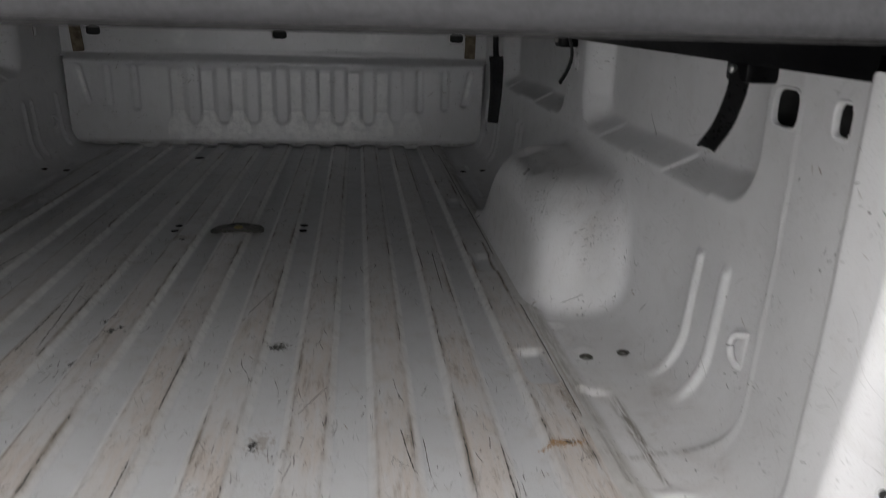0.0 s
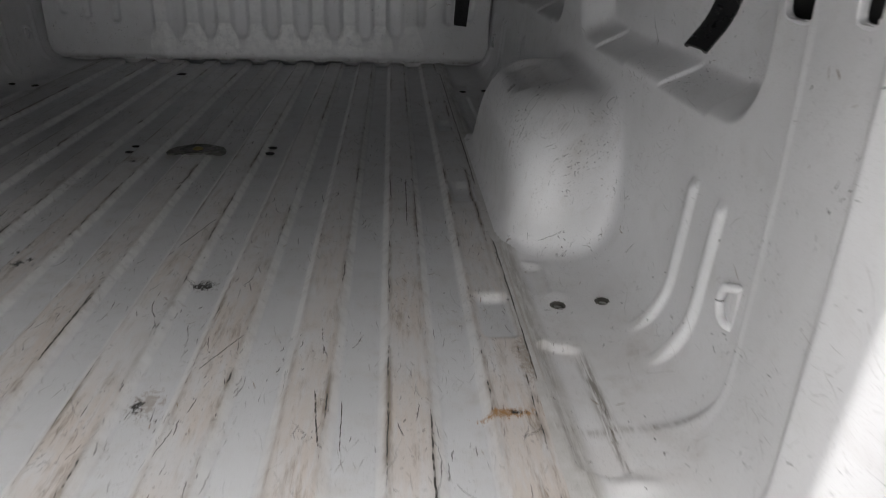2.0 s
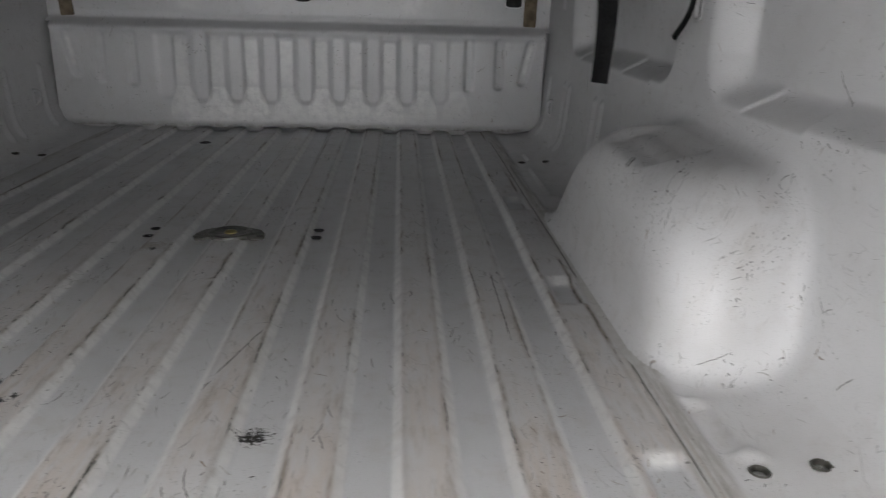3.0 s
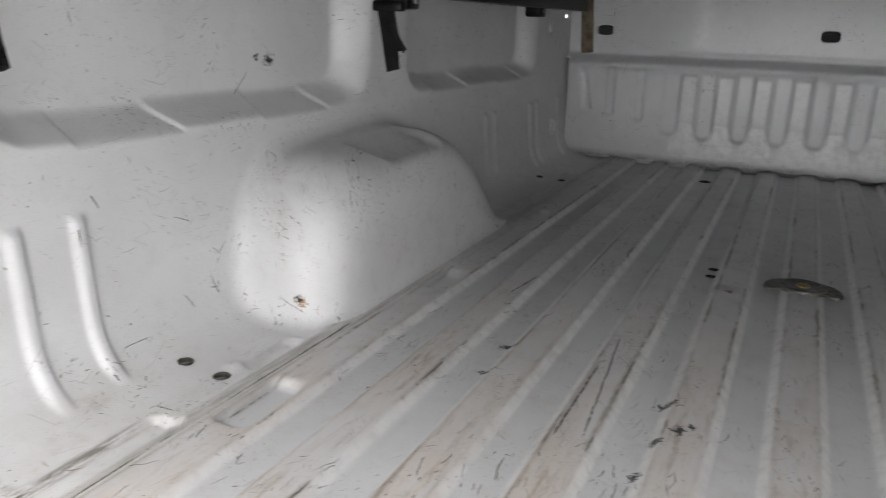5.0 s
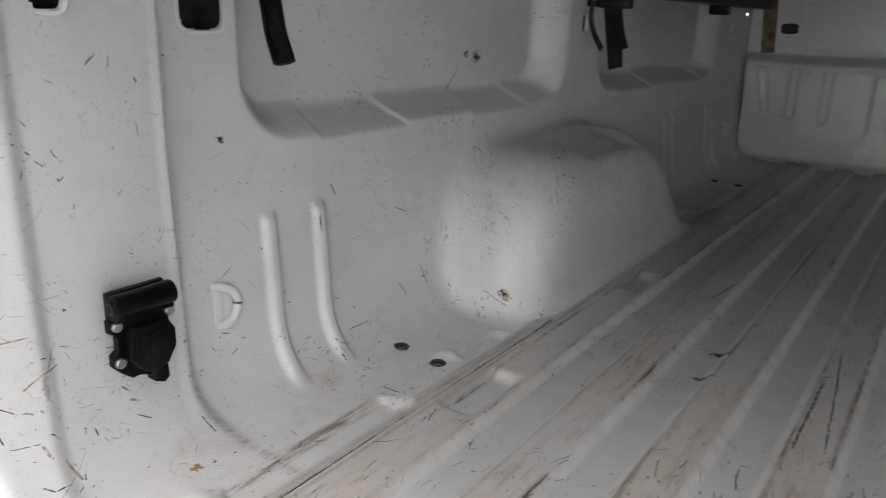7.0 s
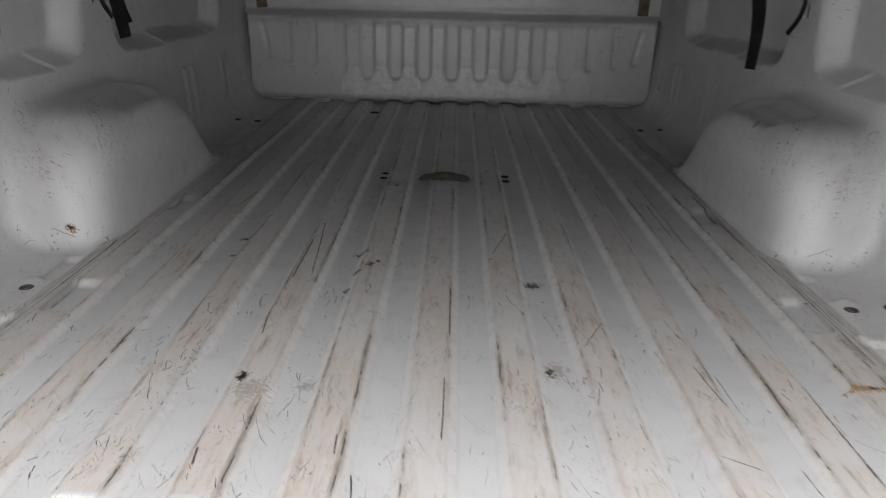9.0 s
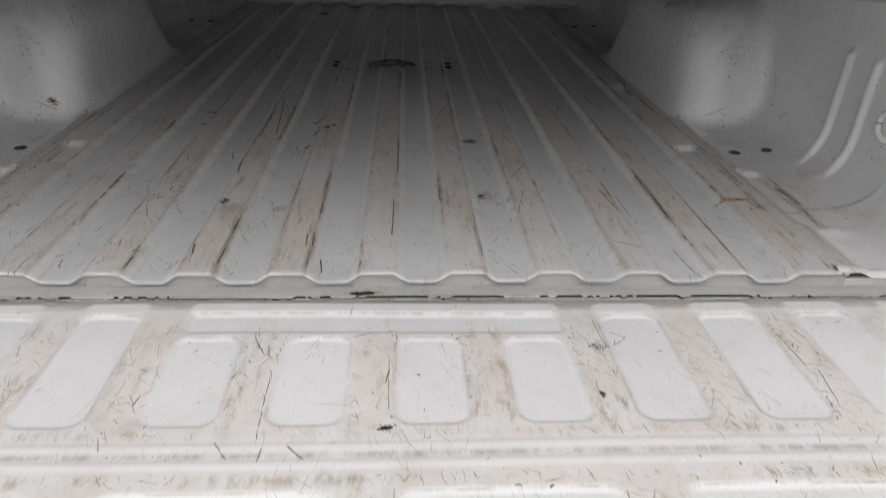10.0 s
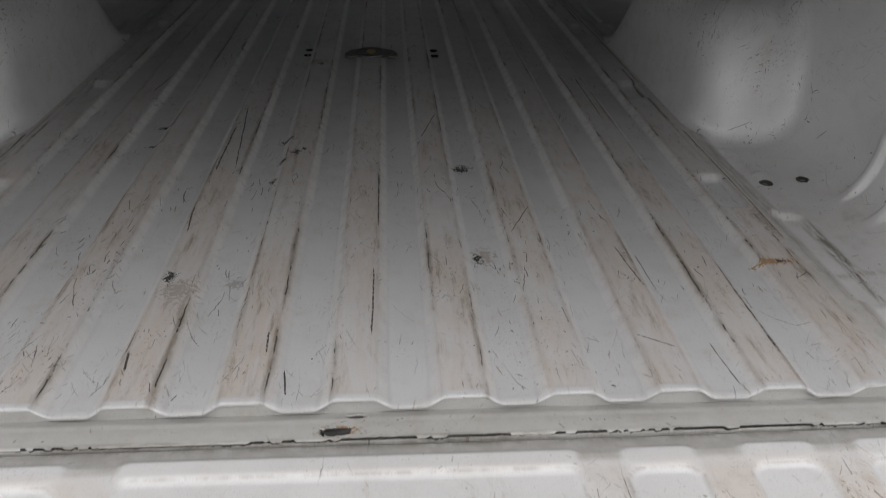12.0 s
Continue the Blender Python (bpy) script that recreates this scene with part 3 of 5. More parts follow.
# ---- the room ----
RX0, RX1, RY0, RY1 = -5.0, 5.0, -6.6, 5.4
floor = part("floor", box_bm(RX0, RX1, RY0, RY1, GROUND - 0.20, GROUND - 0.004), M_JOINT, None)
tagged(floor, "workshop floor of pale grey ceramic tiles", "floor", kind="structure")
room_ceiling = part("ceiling", box_bm(RX0, RX1, RY0, RY1, CEIL, CEIL + 0.15), M_WALL, None)
tagged(room_ceiling, "plain white workshop ceiling", "ceiling", kind="structure")
for wname, b in (("wall_north", (RX0 - 0.2, RX1 + 0.2, RY1, RY1 + 0.2)), ("wall_east", (RX1, RX1 + 0.2, RY0, RY1)), ("wall_west", (RX0 - 0.2, RX0, RY0, RY1)),
                 ("wall_south", (RX0 - 0.2, RX1 + 0.2, RY0 - 0.2, RY0))):
    w = part(wname, box_bm(b[0], b[1], b[2], b[3], GROUND - 0.2, CEIL + 0.15), M_WALL, None)
    tagged(w, "plain pale plastered workshop wall", "wall", kind="structure")

# glowing panels and frames added round the unseen fill lights
for n, (_, eye, target, wide, high, _) in enumerate(FILLS):
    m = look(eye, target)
    window = tagged(new("window_%d" % (n + 1)), "unseen glowing panel added as fill light", "window", kind="structure")
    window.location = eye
    part("window_pane", prism_bm(rounded(wide, high, 0.01, 2), m @ pose(0, 0, 0.020), 0.006), M_GLOW, window, "glowing pane of the fill light")
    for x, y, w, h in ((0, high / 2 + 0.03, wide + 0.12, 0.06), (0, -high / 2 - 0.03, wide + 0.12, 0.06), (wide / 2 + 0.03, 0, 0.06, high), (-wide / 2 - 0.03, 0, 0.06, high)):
        part("window_frame", prism_bm([(p + x, q + y) for p, q in rounded(w, h, 0.004, 2)], m @ pose(0, 0, -0.02), 0.060, 0.003), M_TRIM, window, "dark frame round the fill pane")

# ---- the pickup ----
truck = thing("pickup_truck", (0, 1.0, GROUND), "white pickup with a worn empty load bed and lowered tailgate", "pickup truck")
PITCH, HALF, CREST, VALLEY = 0.1143, 0.6155, 0.0045, -0.0078
ROLL = 0.0026          # radius of the floor's rolled rear edge
Y_FRONT = 2.455


def rib_height(x, end=0.0):
    """0 in the valleys, 1 on the crowns of the eleven ribs; end: 1 where the ribs run out softly at the rear edge."""
    d = np.abs((x / PITCH + 0.5) % 1.0 - 0.5) * PITCH
    flank = 0.6 * np.clip((d - 0.0225) / 0.0145, 0, 1) + 0.4 * sst(d, 0.0215, 0.0380)
    flank = flank * (1 - end) + end * (0.5 * np.clip((d - 0.0205) / 0.0190, 0, 1) + 0.5 * sst(d, 0.0185, 0.0415))
    return np.where(np.abs(x) < 5 * PITCH, 1 - flank, 1.0)


def bed_floor():
    xs = np.linspace(-HALF, HALF, 761)
    ys = np.concatenate([np.linspace(-0.0100, -0.0005, 16), np.linspace(0.0, 0.024, 13), np.linspace(0.03, 0.62, 100), np.linspace(0.63, Y_FRONT, 150)])
    Y, X = np.meshgrid(ys, xs, indexing="ij")
    top = rib_height(X, 1 - sst(Y, 0.004, 0.035))
    Z = VALLEY + (CREST - VALLEY) * top
    A = np.abs(X)
    # low bead along the rear edge, then the sheet rolls down and under
    Z = Z + 0.0006 * bell(Y - 0.0020, 0.0022)
    bend = np.clip(-Y, 0, 1) / ROLL
    Z = Z - ROLL * (1 - np.cos(bend))
    Y_at = np.where(Y < 0, -0.003 - ROLL * np.sin(bend), Y)
    wins = 0.0 * X
    # pressed windows in the outer ribs, each with a bright ramp at its front end
    for y0, y1 in ((0.415, 0.535), (0.93, 1.035), (1.46, 1.565)):
        win = sst(-rbox(A, Y, 0.556, 0.602, y0, y1 + 0.03, 0.012), -0.006, 0.006) * (1 - sst(Y, y1 - 0.018, y1))
        Z = Z - 0.0095 * win
        wins = np.maximum(wins, win)
    # ramp faces whitened for clean paint and the light they catch
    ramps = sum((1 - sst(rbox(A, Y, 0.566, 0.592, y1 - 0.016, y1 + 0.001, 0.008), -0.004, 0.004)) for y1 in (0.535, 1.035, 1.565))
    # small stiffening dimples in the valleys
    for cx, cy in ((0.40, 0.64), (0.40, 0.50), (0.515, 0.86), (-0.40, 0.64), (0.285, 0.90), (0.515, 0.70)):
        Z = Z - 0.0010 * sst(-rbox(X, Y, cx - 0.013, cx + 0.013, cy - 0.035, cy + 0.035, 0.012), -0.003, 0.005) * (1 - top)
    # gentle dents
    Z = Z + 0.0012 * np.sin(7.1 * X + 3.0 * Y) * np.sin(5.3 * Y + 1.0)
    # folded seam down both sides
    Z = Z - 0.0030 * bell(A - 0.6105, 0.0016)
    P = np.stack([X, Y_at, Z], -1)
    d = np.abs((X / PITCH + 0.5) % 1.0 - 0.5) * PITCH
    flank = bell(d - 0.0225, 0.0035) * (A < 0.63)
    # rolled rear edge darkened and greyed to hold down the light on it
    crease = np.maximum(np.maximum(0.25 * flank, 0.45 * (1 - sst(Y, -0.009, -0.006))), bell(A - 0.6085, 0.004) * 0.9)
    keep = np.ones((len(ys) - 1, len(xs) - 1), bool)
    xc, yc = (xs[1:] + xs[:-1]) / 2, (ys[1:] + ys[:-1]) / 2
    YC, XC = np.meshgrid(yc, xc, indexing="ij")
    keep &= (XC / 0.032) ** 2 + ((YC - 1.258) / 0.030) ** 2 > 1
    for sx in (-0.157, 0.157):
        for sy in (1.273, 1.320):
            keep &= (np.abs(XC - sx) > 0.0085) | (np.abs(YC - sy) > 0.0065)
    # patch also pales the rib flanks for clean paint and caught light
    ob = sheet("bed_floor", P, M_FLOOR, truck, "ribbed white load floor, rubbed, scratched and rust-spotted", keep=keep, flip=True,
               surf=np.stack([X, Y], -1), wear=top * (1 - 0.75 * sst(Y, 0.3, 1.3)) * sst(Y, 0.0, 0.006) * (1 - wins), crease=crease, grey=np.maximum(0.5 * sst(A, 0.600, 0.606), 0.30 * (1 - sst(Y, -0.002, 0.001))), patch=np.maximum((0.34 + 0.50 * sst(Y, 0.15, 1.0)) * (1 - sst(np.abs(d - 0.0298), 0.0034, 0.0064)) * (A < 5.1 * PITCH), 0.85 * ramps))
    mod = ob.modifiers.new("thickness", "SOLIDIFY")
    mod.thickness, mod.offset = 0.0015, -1
    return ob


bed = bed_floor()
part("under_pan", box_bm(-0.80, 0.80, 0.012, Y_FRONT, -0.065, -0.045, 0.004), M_CAVITY, truck, "dark steel under the floor")

# hitch socket in the middle of the floor
hm = pose(0, 1.258, 0)
M_SOCKET = plain_mat("worn_socket_steel", (0.17, 0.163, 0.15), 0.40, 0.5, 90.0, 0.6, 0.001)
part("hitch_socket", lathe_bm([(0.040, 0.0040), (0.0395, 0.0078), (0.037, 0.0090), (0.032, 0.0088), (0.027, 0.0066), (0.0, 0.0066)], hm, 40), M_SOCKET, bed, "round greasy dark steel hitch socket")
part("socket_ball", lathe_bm([(0.0, 0.0125), (0.007, 0.0115), (0.011, 0.0090), (0.012, 0.0060)], hm, 20), plain_mat("dull_brass", (0.36, 0.30, 0.13), 0.35, 0.8), bed, "small worn brass pin")
horseshoe = [(-0.030, 0.036), (0.030, 0.036), (0.052, 0.022), (0.063, 0.000), (0.065, -0.022), (0.058, -0.036), (0.044, -0.036), (0.036, -0.026), (0.022, -0.034), (-0.022, -0.034), (-0.036, -0.026), (-0.044, -0.036), (-0.058, -0.036), (-0.065, -0.022), (-0.063, 0.000), (-0.052, 0.022)]
part("socket_plate", prism_bm(horseshoe[::-1], pose(0, 1.258, 0.0015), 0.0045, 0.0014), M_DARKSTEEL, bed, "greasy horseshoe plate round the socket")


def recess_cup(name, m, rx, ry, depth, parent, rim=0.004, label="", material=None):
    """A pressed hole: a rolled rim and a dark cavity behind it, opening along the pose's z."""
    bm = bmesh.new()
    rings = []
    prof = [(rim, 0.0006), (rim * 0.45, 0.0022), (0.0, 0.0012), (-0.0008, -0.004), (-0.0008, -depth)]
    for grow, h in prof:
        rings.append([bm.verts.new(m @ Vector(((rx + grow) * math.cos(a), (ry + grow) * math.sin(a), h))) for a in np.linspace(0, 2 * math.pi, 28, endpoint=False)])
    for a, b in zip(rings, rings[1:]):
        for i in range(28):
            bm.faces.new((a[i], a[(i + 1) % 28], b[(i + 1) % 28], b[i]))
    bm.faces.new(rings[-1])
    ob = part(name, bm, M_CAVITY if material is None else material, parent, label)
    return ob


# uncut drain hole: its darkness is a low black disc
part("drain_hole_disc", lathe_bm([(0.0, 0.0030), (0.010, 0.0026), (0.0125, 0.0010), (0.017, 0.0004), (0.021, -0.0020)], pose(-0.283, 2.235, -0.0075), 20), M_RUBBER, bed, "black disc in place of a drain hole")
for sx in (-0.157, 0.157):
    for sy in (1.273, 1.320):
        recess_cup("bolt_slot", pose(sx, sy, -0.0075), 0.0095, 0.0065, 0.02, bed, 0.0012)

# ---- sides of the bed ----
WINDOWS = [(0.322, 1.12), (1.265, 2.12)]
PADS = ((0.446, 0.590), (0.795, 0.942), (1.40, 1.56), (1.80, 1.96))


def jamb_edge(z):
    """Where the rear face of the bed side ends against the lamp."""
    return np.interp(z, (0.0, 0.03, 0.08, 0.157, 0.258, 0.332, 0.40, 0.55), (0.797, 0.799, 0.803, 0.808, 0.8065, 0.8035, 0.800, 0.796))


def lens_edge(z):
    return np.interp(z, (0.0, 0.07, 0.126, 0.19, 0.268, 0.339, 0.403, 0.53), (0.798, 0.7990, 0.800, 0.8010, 0.8020, 0.7955, 0.790, 0.784))


def wall_x(y, z):
    """Inner face of the bed side: distance from the middle line."""
    base = 0.790 + 0.022 * np.clip(z / 0.28, 0, 1)
    dep = np.zeros_like(y + z)
    for y0, y1 in WINDOWS:
        rr = rbox(y, z, y0, y1, 0.292, 0.62, 0.080)
        for p0, p1 in PADS:
            if y0 < p0 < y1:
                q1 = p1 + 13.0 * np.maximum(0.0, 0.338 - z) ** 2
                rr = rr - 0.0060 * sst(y, p0 - 0.006, p0 + 0.004) * (1 - sst(y, q1 - 0.005, q1 + 0.005)) * (1 - sst(z, 0.315, 0.350))
        slope = 0.040 + 0.050 * sst(y, y1 - 0.12, y1 - 0.02) * sst(z, 0.30, 0.36)
        dep = np.maximum(dep, sst(-rr, -0.004, slope) * 0.050)
    edge = 0.212 + 0.014 * np.clip((0.060 - z) / 0.060, 0, 1.3) ** 2
    step = 1 - sst(y, edge - 0.010, edge + 0.014)
    post = 0.748 + 0.024 * np.clip((y - 0.062) / 0.13, 0, 1) + 0.010 * np.clip(z / 0.28, 0, 1)
    pillar = (base + dep) * (1 - step) + post * step
    pillar = pillar - 0.010 * (1 - sst(y, 0.040, 0.062))
    jamb = 0.744 + 1.75 * (-0.0135 - 0.065 * (z - 0.12) - y)
    return smax(pillar, jamb, 0.016)


def arch(X, y, z):
    """Signed distance to the wheel housing, about right near its face."""
    top = z - 0.236 - 0.012 * np.clip((y - 0.9) / 0.3, -1, 1)
    rear = (0.690 - y) * 0.965 + (z - 0.0) * 0.26 * np.clip(z / 0.2, 0.2, 1)
    front = (y - 1.455) * 0.72 + z * 0.68
    d = smax(smax(top, rear, 0.100), front, 0.10)
    inner = 0.628 + 0.05 * z + 0.10 * np.clip(z - 0.15, 0, 1) - X
    d = smax(d, inner, 0.095)
    dish = 0.013 * sst(-rbox(X, y, 0.664, 0.765, 0.915, 1.165, 0.045), -0.010, 0.036)
    return d + dish * sst(z, 0.16, 0.21)


def side_distance(X, y, z):
    f = -0.004 + 0.008 * (1 - sst(X + 0 * y + 0 * z, 0.628, 0.652))
    for x0, x1, y0, y1, dep in ((0.622, 0.673, 0.155, 0.398, 0.008), (0.640, 0.671, 0.545, 0.642, 0.005), (0.640, 0.690, 1.50, 1.60, 0.006), (0.622, 0.675, 1.62, 1.92, 0.006), (0.640, 0.690, 2.02, 2.12, 0.006)):
        f = f - dep * sst(-rbox(X, y, x0, x1, y0, y1, 0.012), -0.005, 0.005)
    # raised lips at the ends of the pressings
    for xc, xw, yc, yw, rise in ((0.657, 0.030, 0.410, 0.009, 0.0012), (0.670, 0.022, 0.138, 0.012, 0.006), (0.674, 0.018, 0.540, 0.014, 0.007), (0.655, 0.018, 0.650, 0.008, 0.004)):
        f = f + rise * bell(X - xc, xw) * bell(y - yc, yw)
    f = f + 0.004 * bell(y - 0.006, 0.008)
    f = f - 0.003 * (1 - sst(y, -0.006, 0.000)) - 0.016 * (1 - sst(y, -0.016, -0.004)) * (1 - sst(X, 0.715, 0.750))
    d1 = wall_x(y, z) - X
    d2 = z - f
    d = smin(d1, d2, 0.088)
    # upright beads that run down the wall and round into the floor
    for yc, z1, low in ((0.345, 0.205, 0.0), (0.427, 0.205, 0.0), (1.70, 0.205, 0.06), (1.765, 0.205, 0.06), (2.06, 0.205, 0.03), (2.125, 0.205, 0.03), (2.345, 0.205, 0.03)):
        d = d - 0.0068 * sst(1 - np.abs(y - yc - 0.003) / 0.0145, 0.0, 0.75) * (1 - sst(z, z1 - 0.006, z1 + 0.010)) * sst(X, 0.742, 0.778) * sst(z, low - 0.02, low + 0.001)
    return d


HOLES = [(0.277, 0.437, 0.027, 0.022), (0.094, 0.447, 0.014, 0.016), (1.182, 0.430, 0.011, 0.017), (2.245, 0.430, 0.012, 0.016)]
FLOOR_HOLES = [(0.672, 0.511), (0.737, 0.515), (0.665, 1.985), (0.735, 1.985)]


def bed_side(sgn, m_side, m_arch):
    ys = np.concatenate([np.linspace(-0.085, 0.46, 190), np.linspace(0.463, 0.66, 50), np.linspace(0.663, 0.86, 72), np.linspace(0.866, 1.46, 110), np.linspace(1.467, Y_FRONT + 0.02, 150)])
    ax, az = 0.36, 0.40
    phi = np.concatenate([np.linspace(math.atan2(-0.404, 0.2475), math.atan2(-0.10, 0.45), 185, endpoint=False), np.linspace(math.atan2(-0.10, 0.45), math.atan2(0.135, 0.47), 85)])
    Yg, Fg = np.meshgrid(ys, phi, indexing="ij")
    cx, cz = np.cos(Fg), np.sin(Fg)
    t = np.full_like(Yg, 0.12)
    for _ in range(70):
        X, Z = ax + t * cx, az + t * cz
        d = smin(side_distance(X, Yg, Z), arch(X, Yg, Z), 0.030)
        t = np.clip(t + 0.62 * d, 0.05, 0.9)
    X, Z = ax + t * cx, az + t * cz
    own = side_distance(X, Yg, Z) - arch(X, Yg, Z)
    P = np.stack([sgn * X, Yg, Z], -1)
    N = grid_normals(P)
    inward = np.stack([sgn * (ax - X), 0 * X, az - Z], -1)
    N *= np.sign((N * inward).sum(-1, keepdims=True))
    arc = np.concatenate([np.zeros((len(ys), 1)), np.cumsum(np.hypot(np.diff(X, axis=1), np.diff(Z, axis=1)), axis=1)], 1)
    cell = (own[1:, 1:] + own[:-1, :-1]) / 2 > -0.012
    Yc, Xc, Zc = [(q[1:, 1:] + q[:-1, :-1]) / 2 for q in (Yg, X, Z)]
    cut = (Xc > jamb_edge(Zc)) & (Yc < -0.02)
    col = X[int(np.argmin(np.abs(ys)))] < 0.705
    cut |= (Yc < -0.0035) & (col[1:] & col[:-1])[None, :]
    row = int(np.argmin(np.abs(ys + 0.030)))
    low = (Z[row] < 0.004) & (X[row] > 0.752)
    cut |= (Yc < -0.010) & (low[1:] & low[:-1])[None, :]
    for hy, hz, ry, rz in HOLES:
        cut |= ((Yc - hy) / ry) ** 4 + ((Zc - hz) / rz) ** 4 < 1
    for hx, hy in FLOOR_HOLES:
        cut |= (((Xc - hx) / 0.0095) ** 2 + ((Yc - hy) / 0.0095) ** 2 < 1) & (Zc < 0.06)
    edge = 0.212 + 0.014 * np.clip((0.060 - Z) / 0.060, 0, 1.3) ** 2
    crease = 1.0 * bell(X - 0.674, 0.006) * (Z < 0.02) * sst(Yg, 0.13, 0.17) * (1 - sst(Yg, 0.36, 0.40)) + 0.5 * bell(Yg - edge, 0.006) + 0.75 * (Z < 0.012) * bell(X - 0.624, 0.009)
    wear = np.clip(sst(0.05 - Z, 0.0, 0.05) * (1 - sst(Yg, 0.2, 0.7)) + 0.3 * (Z < 0.02), 0, 1)
    uv = np.stack([Yg, arc], -1)
    nicks = np.clip(0.9 * bell(Yg - 0.045, 0.035) * (1 - sst(Z, 0.10, 0.26)) + 0.7 * bell(Yg - 0.42, 0.07) * (1 - sst(Z, 0.02, 0.07)) + 0.5 * bell(Yg - edge, 0.02) * (1 - sst(Z, 0.02, 0.12)), 0, 1) * (0.7 if sgn < 0 else 0.35)
    fl = sgn > 0
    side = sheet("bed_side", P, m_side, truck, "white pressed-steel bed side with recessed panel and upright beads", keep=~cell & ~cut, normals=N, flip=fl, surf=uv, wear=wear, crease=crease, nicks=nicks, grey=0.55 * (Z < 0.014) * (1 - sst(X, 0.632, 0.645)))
    hump = np.clip(bell(own - 0.07, 0.05), 0, 1)
    bump = np.maximum(bell(X - 0.645, 0.035) * bell(Z - 0.17, 0.07) * (1 - sst(Yg, 0.95, 1.15)), 0.7 * bell(Z - 0.16, 0.05) * bell(X - 0.70, 0.05) * (1 - sst(Yg, 0.78, 0.95)))
    sheet("wheel_housing", P, m_arch, truck, "rounded white wheel housing, scuffed round its shoulder", keep=cell & ~cut, normals=N, flip=fl, surf=np.stack([X - Yg, Z - 0.25 * X - 0.6 * (X - 0.66) * sst(Z, 0.185, 0.225)], -1), wear=0.5 * hump, crease=0.0, nicks=0.45 * bump)
    for hy, hz, ry, rz in HOLES:
        xw = float(wall_x(np.array([hy]), np.array([hz]))[0])
        m = Matrix(((0, 0, -sgn, sgn * (xw - 0.001)), (1, 0, 0, hy), (0, 1, 0, hz), (0, 0, 0, 1)))
        pocket(m, ry, rz, 0.05, side)
    for hx, hy in FLOOR_HOLES:
        hz = 0.0
        for _ in range(60):
            if float(side_distance(np.array([hx]), np.array([hy]), np.array([hz]))[0]) < 0:
                hz += 0.001
            else:
                hz -= 0.001
        hole = recess_cup("bolt_hole", pose(sgn * hx, hy, hz), 0.0085, 0.0085, 0.02, side, 0.003, "dark steel bolt hole", M_DARKSTEEL)
        part("bolt_head", lathe_bm([(0.0, -0.0035), (0.0032, -0.0036), (0.0036, -0.0024), (0.0058, -0.0026), (0.0064, -0.0050), (0.0064, -0.012)], pose(sgn * hx, hy, hz), 14), M_STEEL, side, "grey steel bolt head")
    # welded tie-down loops
    for hy, hz, fwd in ((0.262, 0.121, 1), (2.275, 0.113, 1)):
        xw = float(wall_x(np.array([hy + 0.01]), np.array([hz]))[0])
        pts = [(sgn * (xw + 0.004 - lift), hy + fwd * a, hz + b) for a, b, lift in
               ((-0.001, 0.023, 0.0), (0.006, 0.0225, 0.008), (0.016, 0.018, 0.0105), (0.0225, 0.008, 0.011), (0.0235, -0.003, 0.011), (0.018, -0.016, 0.0105), (0.007, -0.0215, 0.008), (-0.001, -0.022, 0.0))]
        part("loop_plate", box_bm(min(sgn * (xw - 0.0025), sgn * (xw + 0.004)), max(sgn * (xw - 0.0025), sgn * (xw + 0.004)), hy - 0.004, hy + 0.009, hz - 0.026, hz + 0.026, 0.002), M_PLAIN, side, "small welded plate")
        part("tie_down_loop", sweep_bm(spline(pts, 4), circle(0.0054, 12)), M_PLAIN, side, "white painted wire tie-down loop")
    return side


def pocket(m, rx, rz, depth, parent):
    """A stake hole in a bed side: pressed lip, dark box behind."""
    def ring(grow, h):
        out = []
        for a in np.linspace(0, 2 * math.pi, 36, endpoint=False):
            c, s = math.cos(a), math.sin(a)
            k = (abs(c) ** 4 + abs(s) ** 4) ** -0.25
            out.append((Vector(((rx + grow) * c * k, (rz + grow) * s * k, h))))
        return out
    bm = bmesh.new()
    rings = [[bm.verts.new(m @ v) for v in ring(g, h)] for g, h in ((0.0045, -0.0005), (0.003, 0.0012), (0.0010, 0.0010), (0.0, -0.001), (0.0, -0.006))]
    for a, b in zip(rings, rings[1:]):
        for i in range(36):
            bm.faces.new((a[i], a[(i + 1) % 36], b[(i + 1) % 36], b[i]))
    part("hole_lip", bm, M_PLAIN, parent)
    bm = bmesh.new()
    rings = [[bm.verts.new(m @ v) for v in ring(g, h)] for g, h in ((0.0, -0.0055), (0.004, -0.008), (0.004, -depth))]
    for a, b in zip(rings, rings[1:]):
        for i in range(36):
            bm.faces.new((a[i], a[(i + 1) % 36], b[(i + 1) % 36], b[i]))
    bm.faces.new(rings[-1])
    part("stake_pocket", bm, M_CAVITY, parent, "dark opening into the hollow bed side")


side_r = bed_side(1, M_SIDE_R, M_ARCH_R)
side_l = bed_side(-1, M_SIDE_L, M_ARCH_L)

